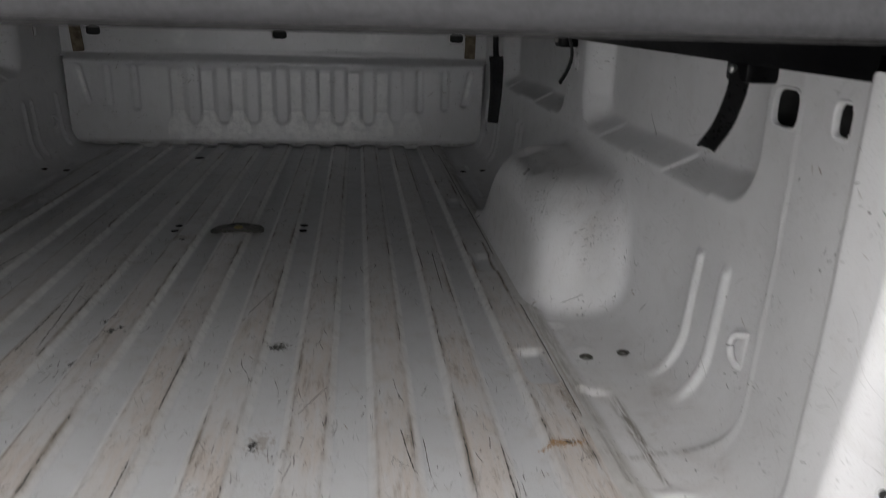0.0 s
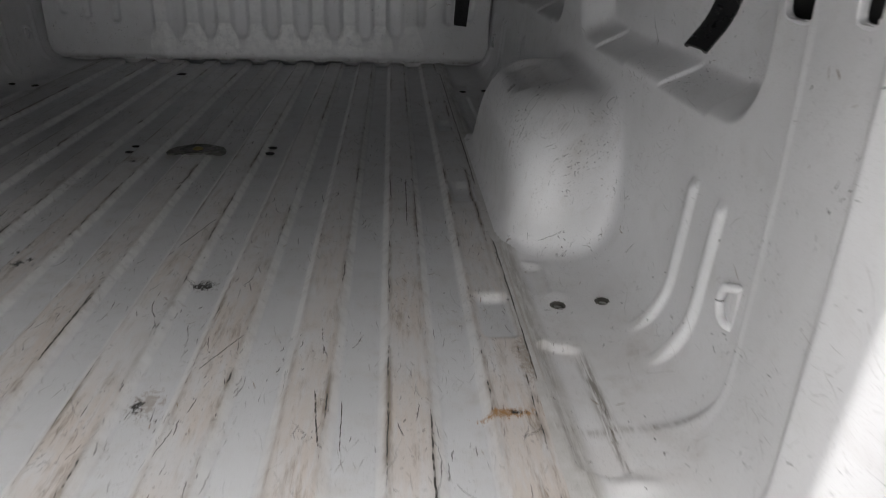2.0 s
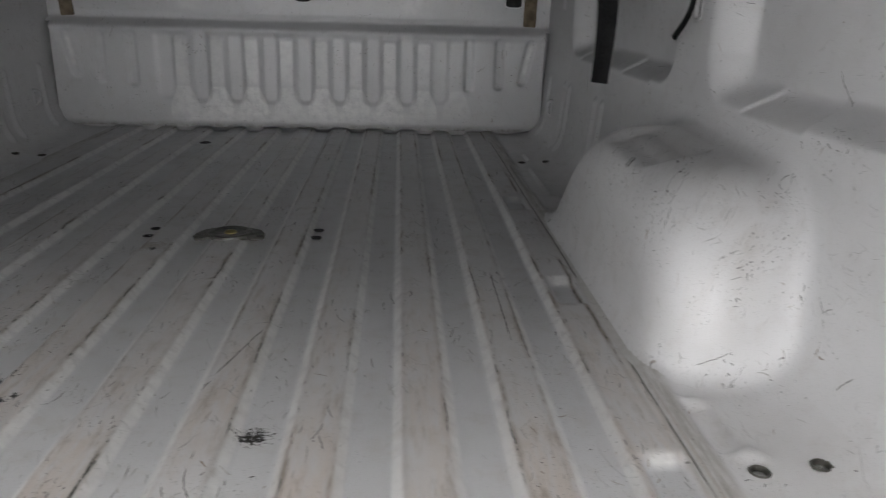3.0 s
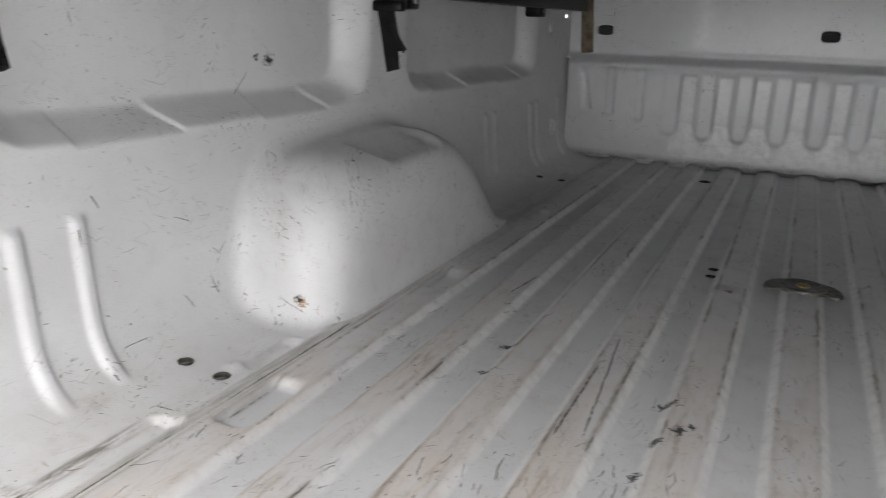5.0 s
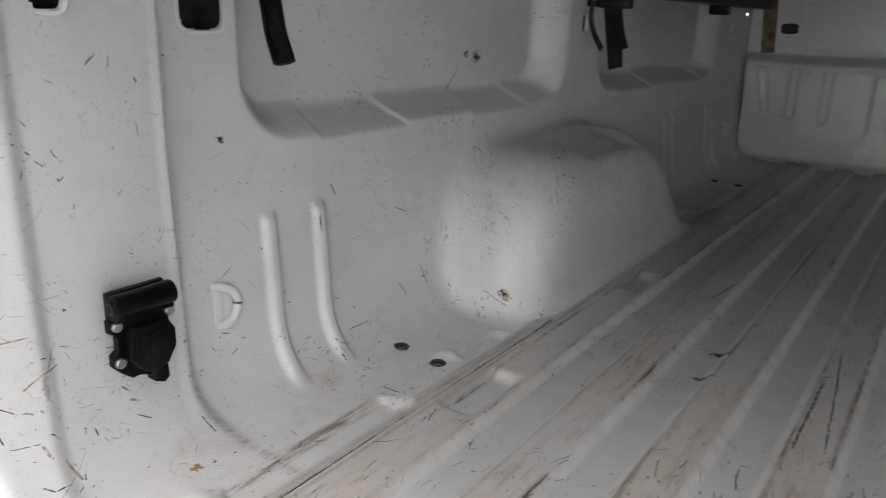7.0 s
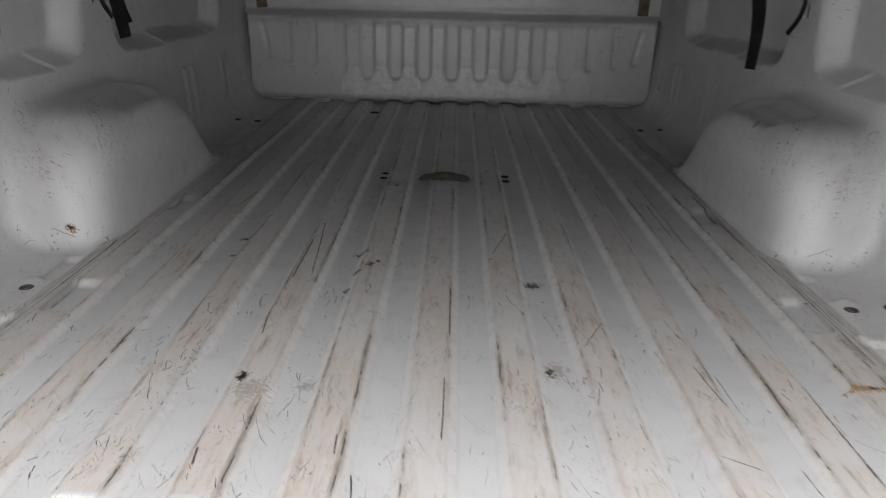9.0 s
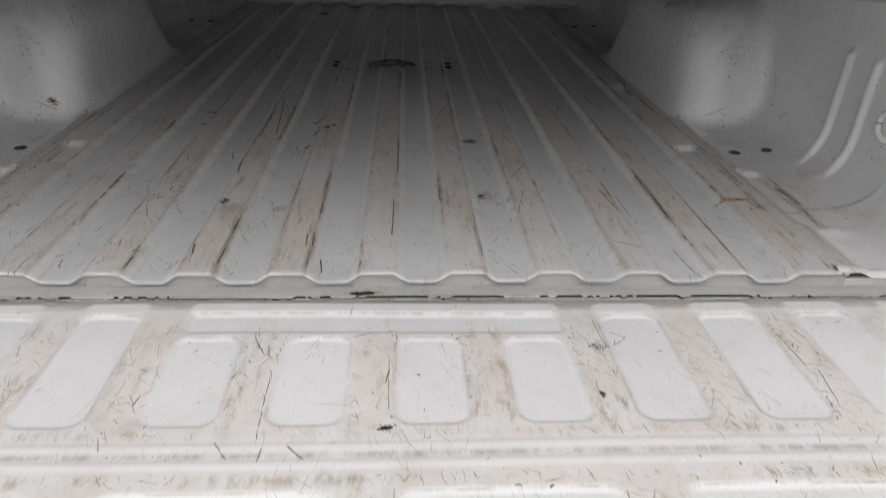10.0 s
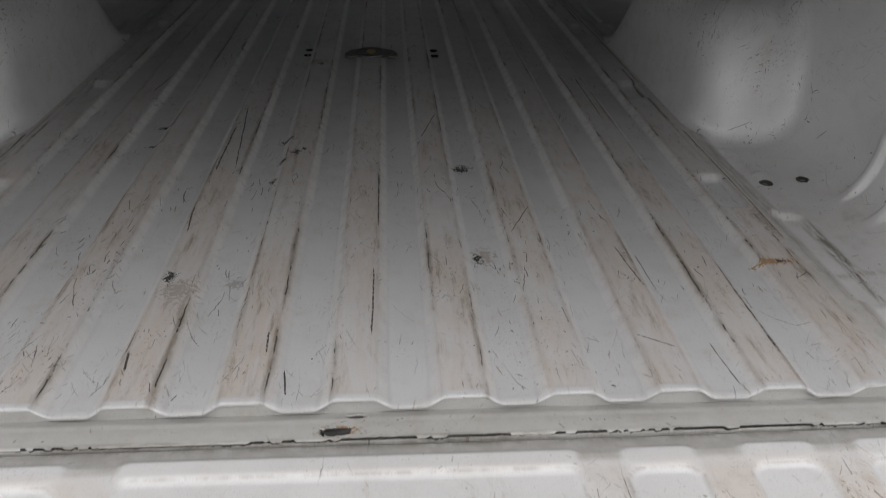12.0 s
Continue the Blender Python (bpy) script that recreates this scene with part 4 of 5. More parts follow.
# outer skins and top rails of the bed
for sgn in (-1, 1):
    ys = np.linspace(-0.020, Y_FRONT + 0.13, 90)
    zs = np.linspace(-0.30, 0.545, 60)
    Yg, Zg = np.meshgrid(ys, zs, indexing="ij")
    Xo = 0.918 + 0.020 * np.sin(np.clip((Zg + 0.30) / 0.85, 0, 1) * math.pi) - 0.05 * sst(Zg, 0.49, 0.56) ** 2
    keep = np.ones((89, 59), bool)
    yc, zc = (Yg[1:, 1:] + Yg[:-1, :-1]) / 2, (Zg[1:, 1:] + Zg[:-1, :-1]) / 2
    keep &= (yc - 1.08) ** 2 + (zc + 0.42) ** 2 > 0.43 ** 2
    sheet("outer_skin", np.stack([sgn * Xo, Yg, Zg], -1), M_BODY, truck, "smooth white outer side of the bed", keep=keep, flip=sgn < 0, surf=np.stack([Yg, Zg], -1), wear=0.0, crease=0.0, patch=0.0)
    part("top_rail", box_bm(min(sgn * 0.80, sgn * 0.945), max(sgn * 0.80, sgn * 0.945), -0.075, Y_FRONT + 0.12, 0.520, 0.548, 0.010, 3), M_PLAIN, truck, "white bed rail")


# ---- front panel of the bed ----
def header_panel():
    xs = np.linspace(-0.835, 0.835, 421)
    zs = np.concatenate([np.linspace(0.004, 0.05, 24), np.linspace(0.053, 0.55, 150)])
    Zg, Xg = np.meshgrid(zs, xs, indexing="ij")
    A = np.abs(Xg)
    Yg = 2.474 - 0.044 * (1 - sst(Zg, 0.325, 0.352)) - 0.006 * bell(Zg - 0.318, 0.010)
    Yg = Yg + 0.006 * bell(Zg - 0.355, 0.010)
    # tall flutes, with shorter raised bars between them
    for k in range(-4, 5):
        c = 0.004 + 0.1117 * k
        deep = 0.0085 if abs(k) < 4 else 0.005
        Yg = Yg + deep * sst(-rbox(Xg, Zg, c - 0.030, c + 0.030, 0.088 + 0.010 * (abs(k) == 4), 0.345, 0.026), -0.005, 0.014) * (1 - 0.75 * sst(Zg, 0.295, 0.330))
    for k in range(-3, 5):
        c = -0.053 + 0.1120 * k
        Yg = Yg - 0.0042 * sst(-rbox(Xg, Zg, c - 0.025, c + 0.025, 0.080, 0.298, 0.012), -0.004, 0.006) * sst(Zg, 0.09, 0.15)
        Yg = Yg - 0.0050 * bell(Xg - c, 0.020) * (1 - sst(Zg, 0.06, 0.145))
    # single shallow flutes towards the corners, the last one leaning
    for c, z0, lean in ((0.545, 0.14, 0.0), (0.645, 0.15, 0.0), (0.720, 0.165, 0.20)):
        Yg = Yg + 0.009 * sst(-rbox(A - lean * (Zg - 0.16), Zg, c - 0.013, c + 0.013, z0, 0.312, 0.012), -0.007, 0.007)
    Yg = Yg + 0.0015 * np.sin(9 * Xg) * np.sin(11 * Zg)
    Yg = Yg + 0.016 * (1 - sst(Zg, 0.004, 0.040)) ** 2
    # glare on bars, bases, top and corner flutes, painted in as whitening
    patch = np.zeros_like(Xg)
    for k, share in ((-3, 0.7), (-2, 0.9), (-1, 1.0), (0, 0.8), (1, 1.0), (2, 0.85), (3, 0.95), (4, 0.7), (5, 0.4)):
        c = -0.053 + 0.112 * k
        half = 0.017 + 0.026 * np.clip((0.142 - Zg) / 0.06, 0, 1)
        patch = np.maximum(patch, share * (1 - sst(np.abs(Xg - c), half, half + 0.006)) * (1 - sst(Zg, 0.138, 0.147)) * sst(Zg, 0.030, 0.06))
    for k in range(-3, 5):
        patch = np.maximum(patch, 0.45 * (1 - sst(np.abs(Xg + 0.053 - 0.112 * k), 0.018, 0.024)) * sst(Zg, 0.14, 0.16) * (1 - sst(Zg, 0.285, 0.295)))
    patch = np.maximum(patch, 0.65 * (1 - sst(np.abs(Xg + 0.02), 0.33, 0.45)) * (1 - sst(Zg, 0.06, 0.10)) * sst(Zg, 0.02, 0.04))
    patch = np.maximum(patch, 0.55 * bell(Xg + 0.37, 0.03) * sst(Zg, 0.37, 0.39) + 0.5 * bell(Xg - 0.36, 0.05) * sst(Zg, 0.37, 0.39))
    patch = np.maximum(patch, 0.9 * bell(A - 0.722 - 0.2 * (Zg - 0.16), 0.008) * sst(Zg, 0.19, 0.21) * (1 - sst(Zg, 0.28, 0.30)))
    wave = 0.006 + 0.008 * rib_height(Xg) * (A < 0.62)
    Xc, Zc = (Xg[1:, 1:] + Xg[:-1, :-1]) / 2, (Zg[1:, 1:] + Zg[:-1, :-1]) / 2
    low = (Zc < 0.335) & (rbox(Xc, Zc, -0.797, 0.797, 0.008, 0.60, 0.055) > 0)
    keep = ~low & (Zc > ((wave[1:, 1:] + wave[:-1, :-1]) / 2))
    for hx in (-0.690, 0.0, 0.690):
        keep &= ((Xc - hx) / 0.027) ** 4 + ((Zc - 0.430) / 0.016) ** 4 > 1
    P = np.stack([Xg, Yg, Zg], -1)
    head = sheet("front_panel", P, M_HEAD, truck, "white fluted front wall of the bed with painted-in pale glare", keep=keep, flip=True, surf=np.stack([Xg, Zg], -1), wear=0.3 * (1 - sst(Zg, 0.02, 0.1)), crease=0.7 * (1 - sst(Zg, 0.008, 0.022)), patch=patch)
    mod = head.modifiers.new("thickness", "SOLIDIFY")
    mod.thickness, mod.offset = 0.003, -1
    for hx in (-0.690, 0.0, 0.690):
        m = Matrix(((1, 0, 0, hx), (0, 0, -1, 2.4735), (0, 1, 0, 0.430), (0, 0, 0, 1)))
        pocket(m, 0.027, 0.016, 0.04, head)
    for hx, tilt in ((-0.752, 4), (0.745, -1)):
        part("tan_strip", prism_bm(rounded(0.042, 0.175, 0.004, 3), Matrix(((1, 0, 0, hx), (0, 0, -1, 2.466), (0, 1, 0, 0.440), (0, 0, 0, 1))) @ pose(0, 0, 0, 0, 0, tilt), 0.003, 0.001), M_TAPE, head, "dirty tan adhesive strip")
    return head


header_panel()
part("front_wall_back", box_bm(-0.95, 0.95, 2.53, 2.56, -0.25, 0.548, 0.006), M_PLAIN, truck, "white outer front wall of the bed")

# ---- sill and tailgate ----
xr = np.concatenate([np.linspace(-0.736, -0.046, 200), np.linspace(-0.045, 0.025, 95), np.linspace(0.026, 0.736, 200)])
prof = spline([(0.0, 0.006, -0.026), (0.0, -0.003, -0.0190), (0.0, -0.012, -0.0140), (0.0, -0.022, -0.0105), (0.0, -0.030, -0.0085), (0.0, -0.036, -0.0074), (0.0, -0.042, -0.0067), (0.0, -0.0480, -0.0062), (0.0, -0.0518, -0.0064), (0.0, -0.0522, -0.0110), (0.0, -0.0522, -0.0300)], 5)
Pr, Xr = np.meshgrid(np.arange(len(prof)), xr, indexing="ij")
sy, sz = np.array([p.y for p in prof])[Pr], np.array([p.z for p in prof])[Pr]
sz = sz + 0.0006 * np.sin(11 * Xr) + 0.0012 * bell(sy + 0.020, 0.004)
chipped = np.random.RandomState(9).normal(0, 1, sy.shape)
chipped = (chipped + np.roll(chipped, 1, 0) + np.roll(chipped, 1, 1) + np.roll(chipped, -1, 1)) / 4
hole = (np.abs((Xr + 0.0165) / 0.0165) ** 3 + np.abs((sy + 0.0405) / 0.0075) ** 3 + 0.5 * chipped < 1) | (((Xr - 0.004) / 0.0125) ** 2 + ((sy + 0.0155) / 0.0058) ** 2 < 1)
sill = sheet("rear_sill", np.stack([Xr, sy, sz], -1), M_SILL, truck, "grey-white dirty sill between floor and tailgate", keep=~(hole[:-1, :-1] & hole[1:, 1:]), flip=True, surf=np.stack([Xr, sy], -1), wear=0.0, crease=0.9 * bell(sy + 0.0515, 0.0025) + 0.25 * bell(sy + 0.012, 0.003), grey=0.35)
# box added below the sill so no light shows through its holes
part("sill_shade_box", box_bm(-0.74, 0.74, -0.0505, 0.004, -0.110, -0.100), M_CAVITY, truck, "unseen dark box that keeps the sill holes dark")
mod = sill.modifiers.new("thickness", "SOLIDIFY")
mod.thickness, mod.offset = 0.002, -1
xr = np.linspace(-HALF, HALF, 421)
Rg, Xr = np.meshgrid(np.linspace(0, 1, 4), xr, indexing="ij")
top_r = VALLEY + (CREST - VALLEY) * rib_height(Xr, 1.0) - 0.0035
sheet("sill_riser", np.stack([Xr, 0.0014 - 0.0010 * (1 - Rg), -0.030 + (top_r + 0.030) * Rg], -1), M_SILL, truck, "grey riser that follows the floor's ribs", flip=False, surf=np.stack([Xr, Rg * 0.02], -1), wear=0.0, crease=0.0)
for sgn in (-1, 1):
    part("side_riser", box_bm(min(sgn * 0.613, sgn * 0.748), max(sgn * 0.613, sgn * 0.748), -0.0020, 0.012, -0.030, -0.0075, 0.001), M_SILL, truck, "grey riser under the side floor")
part("sill_apron", box_bm(-0.80, 0.80, -0.010, 0.010, -0.30, -0.036, 0.004), M_PLAIN, truck)
# ragged dark strip laid over the joint for its shade and grime
xr = np.linspace(-0.735, 0.735, 700)
ragged = np.random.RandomState(4).normal(0, 1, (2, 700))
ragged = (ragged + np.roll(ragged, 1, 1) + np.roll(ragged, 2, 1)) / 3
Ug, Xr = np.meshgrid(np.linspace(0, 1, 3), xr, indexing="ij")
full = np.clip(-0.35 + 0.8 * np.sin(7.3 * xr) + 0.7 * np.sin(17.9 * xr + 1.0) + 0.6 * np.sin(61.0 * xr) + 1.3 * ragged[0], 0.0, 1.0)
lo = -0.0538 - 0.0004 * np.abs(ragged[0])
hi = lo + full * (0.0003 + 0.0006 * np.abs(ragged[1]))
grime = sheet("joint_dark_strip", np.stack([Xr, lo * (1 - Ug) + hi * Ug, -0.0048 + 0 * Xr], -1), M_CAVITY, truck, "ragged dark strip for the tailgate joint's shade and grime")
mod = grime.modifiers.new("thickness", "SOLIDIFY")
mod.thickness, mod.offset = 0.003, -1
# dark box in place of the gap's shade
part("gap_shade_box", box_bm(-0.74, 0.74, -0.0575, -0.0505, -0.09, -0.030), M_CAVITY, truck, "dark box set in the tailgate gap as shade")
G0, G1, GW = -0.0555, -0.545, 0.768


def tailgate():
    xs = np.linspace(-GW, GW, 431)
    ys = np.concatenate([np.linspace(G0, -0.30, 150), np.linspace(-0.302, G1, 140)])
    Yg, Xg = np.meshgrid(ys, xs, indexing="ij")
    A = np.abs(Xg)
    Xg = Xg * (1 - 0.026 * (1 - sst(-Yg, 0.058, 0.100)) * sst(A, 0.66, GW))
    Z = np.full_like(Xg, 0.004)
    # the edge towards the bed falls away; short bars keep the full height
    fall = 0.0095 * np.clip((0.089 + Yg) / 0.030, 0, 1) ** 1.1
    bars = sst(-rbox(Xg, Yg, -0.208, 0.214, -0.104, -0.081, 0.009), -0.003, 0.005)
    for c in (0.290, 0.407, 0.520, 0.635):
        bars = np.maximum(bars, sst(-rbox(A, Yg, c - 0.036, c + 0.036, -0.106, -0.081, 0.010), -0.003, 0.005))
    Z -= fall * (1 - bars) + 0.014 * (1 - sst(-Yg, 0.0550, 0.0605))
    Z += 0.0012 * bars
    Z -= 0.030 * sst(-Yg, 0.515, 0.548) ** 2
    Z -= 0.030 * sst(A, GW - 0.016, GW + 0.004) ** 2

    def press(x0, x1, y0, y1, depth, r=0.018, soft=0.0065):
        return 0.50 * depth * sst(-rbox(Xg, Yg, x0, x1, y0, y1, r), -0.003, soft)
    low = np.zeros_like(Xg)
    for c in (-0.1725, -0.0565, 0.061, 0.1765):
        low = np.maximum(low, press(c - 0.036, c + 0.036, -0.302, -0.155, 0.0065))
    for c in (0.290, 0.407, 0.520, 0.635):
        for s in (-1, 1):
            low = np.maximum(low, press(s * c - 0.036, s * c + 0.036, -0.302, -0.108, 0.0065))
    low = np.maximum(low, press(-0.206, 0.212, -0.146, -0.104, 0.0065, 0.010, 0.008))
    for c in (-0.593, -0.355, -0.117, 0.121, 0.358, 0.596):
        low = np.maximum(low, press(c - 0.096, c + 0.096, -0.476, -0.384, 0.0065))
    Z -= low
    # twin beads across the gate
    for yc in (-0.330, -0.352):
        Z += 0.0008 * sst(1 - np.abs(Yg - yc) / 0.0070, 0.0, 0.9)
    Z += 0.0012 * np.sin(8 * Xg + 2 * Yg) * np.sin(13 * Yg)
    wear = np.clip(1 - low / 0.0015, 0, 1) * sst(-Yg, 0.085, 0.12) * (1 - 0.7 * (bell(Yg + 0.330, 0.010) + bell(Yg + 0.352, 0.010)))
    rim = bell(low - 0.0008, 0.0007) * (low > 0.0002)
    dirt = np.zeros_like(Xg)
    for c in (-0.635, -0.520, -0.407, -0.290, -0.1725, -0.0565, 0.061, 0.1765, 0.290, 0.407, 0.520, 0.635):
        dirt = np.maximum(dirt, bell(np.abs(Xg - c) - 0.046, 0.010) * sst(-Yg, 0.09, 0.16) * (1 - sst(-Yg, 0.29, 0.32)))
    for c in (-0.474, -0.236, 0.002, 0.240, 0.477):
        dirt = np.maximum(dirt, bell(Xg - c, 0.020) * sst(-Yg, 0.36, 0.40) * (1 - sst(-Yg, 0.47, 0.50)))
    dirt = np.maximum(dirt, np.maximum(0.8 * bell(Yg + 0.313, 0.008), 0.8 * bell(Yg + 0.371, 0.008)))
    crease = np.clip(0.45 * rim + 0.55 * bell(Yg + 0.3415, 0.004) + 1.2 * bell(Yg - G0 + 0.004, 0.007), 0, 1)
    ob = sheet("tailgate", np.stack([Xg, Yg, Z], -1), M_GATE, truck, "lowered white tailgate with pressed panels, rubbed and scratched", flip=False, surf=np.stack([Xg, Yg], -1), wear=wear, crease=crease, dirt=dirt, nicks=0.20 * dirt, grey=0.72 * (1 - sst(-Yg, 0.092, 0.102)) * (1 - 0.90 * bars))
    mod = ob.modifiers.new("thickness", "SOLIDIFY")
    mod.thickness, mod.offset = 0.003, -1
    part("gate_shell", box_bm(-GW + 0.002, GW - 0.002, G1 + 0.002, G0 - 0.004, -0.068, -0.034, 0.012, 3), M_BODY, ob, "white outer skin of the tailgate")
    for c in (-0.593, -0.155, 0.164, 0.344, 0.60):
        y = {-0.155: -0.459, 0.164: -0.458, 0.344: -0.408}.get(c, -0.43)
        m = pose(c, y, 0.0008)
        part("rubber_plug", lathe_bm([(0.0066, 0.0), (0.0066, 0.0014), (0.0056, 0.0026), (0.0036, 0.0028), (0.0030, 0.0014), (0.0, 0.0012)], m, 24), M_RUBBER, ob, "round black rubber plug")
    return ob


tailgate()

# ---- hinge, striker, holes and cable at the open end ----
for sgn in (1, -1):
    face = Matrix(((sgn, 0, 0, sgn * 0.778), (0, 0, -1, -0.050), (0, 1, 0, -0.028), (0, 0, 0, 1)))
    hinge = part("hinge_bracket", prism_bm([(-0.028, -0.030), (0.010, -0.040), (0.018, -0.012), (0.012, 0.026), (-0.004, 0.034), (-0.018, 0.026), (-0.032, 0.014)], face, 0.010, 0.003), M_RUSTY, truck, "rusty dark tailgate hinge with chipped paint")
    part("hinge_arm", prism_bm([(-0.030, 0.004), (-0.006, 0.012), (0.004, -0.006), (0.002, -0.040), (-0.010, -0.046), (-0.012, -0.012), (-0.028, -0.010)], face @ pose(0, 0, 0.011), 0.008, 0.003), M_RUSTY, hinge)
    part("hinge_pin", lathe_bm([(0.0, -0.024), (0.011, -0.024), (0.012, 0.012), (0.008, 0.018), (0.0, 0.018)], Matrix(((0, 0, sgn, sgn * 0.758), (1, 0, 0, -0.072), (0, 1, 0, -0.034), (0, 0, 0, 1))), 20), M_DARKSTEEL, hinge)


def jamb_pose(z, x, sgn=1):
    """On the slanted rear face of the bed side: z of the pose looks out of the steel."""
    lo, hi = -0.30, 0.10
    for _ in range(50):
        y = (lo + hi) / 2
        if float(wall_x(np.array([y]), np.array([z]))[0]) > x:
            lo = y
        else:
            hi = y
    n = Vector((-sgn * 0.496, -0.868, 0.0)).normalized()
    up = Vector((0, 0, 1))
    right = up.cross(n)
    return Matrix(((right.x, up.x, n.x, sgn * x), (right.y, up.y, n.y, y), (right.z, up.z, n.z, z), (0, 0, 0, 1)))


JAMB = jamb_pose(0.040, 0.780)
back = JAMB.inverted()
# plate for the hinge pocket, outlined to fit the camera's view
pocket_outline = [back @ Vector(p) for p in ((0.7728, -0.0273, 0.0787), (0.7783, -0.0303, 0.0771), (0.7950, -0.0388, 0.0600), (0.7945, -0.0359, 0.0203), (0.7924, -0.0331, -0.0037), (0.7650, -0.0174, -0.0055), (0.7503, -0.0086, -0.0112), (0.7625, -0.0175, 0.0193), (0.7671, -0.0217, 0.0424), (0.7679, -0.0237, 0.0669))]
pocket_outline = spline([(p.x, p.y, 0.0) for p in pocket_outline[5:] + pocket_outline[:1]], 5) + [(p.x, p.y, 0.0) for p in pocket_outline[1:5]]
part("hinge_pocket_plate", prism_bm([(p[0], p[1]) for p in pocket_outline], JAMB @ pose(0, 0, -0.004), 0.0115, 0.0024), M_PLAIN, side_r, "thin white plate tracing the hinge pocket's edge")
part("jamb_lip", sweep_bm([(jamb_edge(z) - 0.0045, -0.0135 - 0.065 * (z - 0.12) - (jamb_edge(z) - 0.0045 - 0.744) / 1.75, z) for z in np.linspace(0.06, 0.50, 40)], circle(0.0016, 8)), M_PLAIN, side_r, "folded white edge of the jamb")
# rims narrowed to fit the camera's view; dark discs stand for the holes' shade
for z, x in ((0.312, 0.785), (0.119, 0.783)):
    m = jamb_pose(z, x) @ Matrix.Diagonal((0.62, 1.0, 1.0, 1.0))
    ring = part("jamb_hole", lathe_bm([(0.0098, 0.0002), (0.0085, 0.0012), (0.0060, 0.0010), (0.0055, 0.0003)], m, 24), M_PLAIN, side_r, "pressed white rim of a hole")
    part("hole_shade_disc", lathe_bm([(0.0057, 0.0007), (0.0052, 0.0010), (0.0, 0.0009)], m, 20), M_CAVITY, side_r, "dark disc in place of a shaded hole")
STRIKER = look((0.7788, -0.0500, 0.3665), (1.7388, 0.2500, 0.3590))
striker = part("latch_striker", lathe_bm([(0.0, -0.006), (0.0105, -0.006), (0.0110, -0.0025), (0.0132, -0.002), (0.0136, 0.0015), (0.0126, 0.0030), (0.0066, 0.004), (0.0056, 0.008), (0.0056, 0.020), (0.0076, 0.022), (0.0084, 0.027), (0.0072, 0.0285), (0.0062, 0.0265), (0.0, 0.0265)],
                                         STRIKER, 32), M_BLACK, truck, "black latch striker knob on the jamb")
part("striker_screw", lathe_bm([(0.0, 0.0274), (0.0022, 0.0272), (0.0026, 0.0264)], STRIKER, 12), plain_mat("yellow_zinc", (0.42, 0.40, 0.06), 0.4, 0.6), striker, "yellow plated screw end")
for z, x in ((0.0175, 0.7812),):
    m = jamb_pose(z, x)
    part("screw_plate", prism_bm(rounded(0.013, 0.034, 0.006, 5), m, 0.0046, 0.0012), M_PLAIN, side_r, "white plate with a screw")
    part("plate_screw", lathe_bm([(0.0, 0.0058), (0.0020, 0.0058), (0.0024, 0.0070), (0.0042, 0.0068), (0.0046, 0.004)], m, 16), M_PLAIN, side_r)

cable_m = jamb_pose(0.239, 0.778) @ Matrix.Diagonal((0.78, 0.78, 0.9, 1))
cable = part("tailgate_cable", sweep_bm(spline([(0.785, -0.064, 0.158), (0.791, -0.080, 0.122), (0.800, -0.100, 0.087), (0.806, -0.130, 0.046), (0.819, -0.160, 0.0), (0.815, -0.235, -0.040), (0.792, -0.315, -0.045), (0.768, -0.345, -0.040)], 8), circle(0.0036, 12)), M_RUBBER, truck, "black sheathed tailgate check cable")
part("cable_sleeve", sweep_bm([(0.7785, -0.060, 0.216), (0.7795, -0.061, 0.200), (0.783, -0.063, 0.165), (0.786, -0.066, 0.152)], [(x * 1.0, y * 0.8) for x, y in circle(0.0068, 14)]), M_RUBBER, cable, "black shrunk sleeve")
part("cable_eye", prism_bm([(0.000, 0.016), (0.009, 0.013), (0.012, 0.003), (0.010, -0.012), (0.0105, -0.030), (0.006, -0.040), (-0.006, -0.040), (-0.0105, -0.030), (-0.010, -0.012), (-0.012, 0.003), (-0.009, 0.013)][::-1], cable_m @ pose(0, 0, 0.002, 0, 0, 9), 0.0035, 0.0012), M_STEEL, cable, "zinc-plated cable eye")
part("cable_clip", prism_bm([(-0.005, -0.040), (0.005, -0.040), (0.006, -0.012), (0.0, -0.006), (-0.006, -0.012)], cable_m @ pose(0, 0, 0.0055, 0, 0, 9), 0.004, 0.001), plain_mat("beige_clip", (0.42, 0.36, 0.27), 0.55), cable, "beige worn spring clip")
part("cable_bolt", lathe_bm([(0.0095, 0.003), (0.0095, 0.0075), (0.0080, 0.009), (0.0076, 0.0155), (0.006, 0.0165), (0.0, 0.0165)], cable_m, 12), M_STEEL, cable, "steel bolt head")

# ---- tail light ----
light = part("tail_light", box_bm(0.830, 0.915, -0.045, 0.02, 0.07, 0.50, 0.012), M_TRIM, truck, "tall red tail light with a clear reversing lens")
zs = np.linspace(0.050, 0.520, 48)


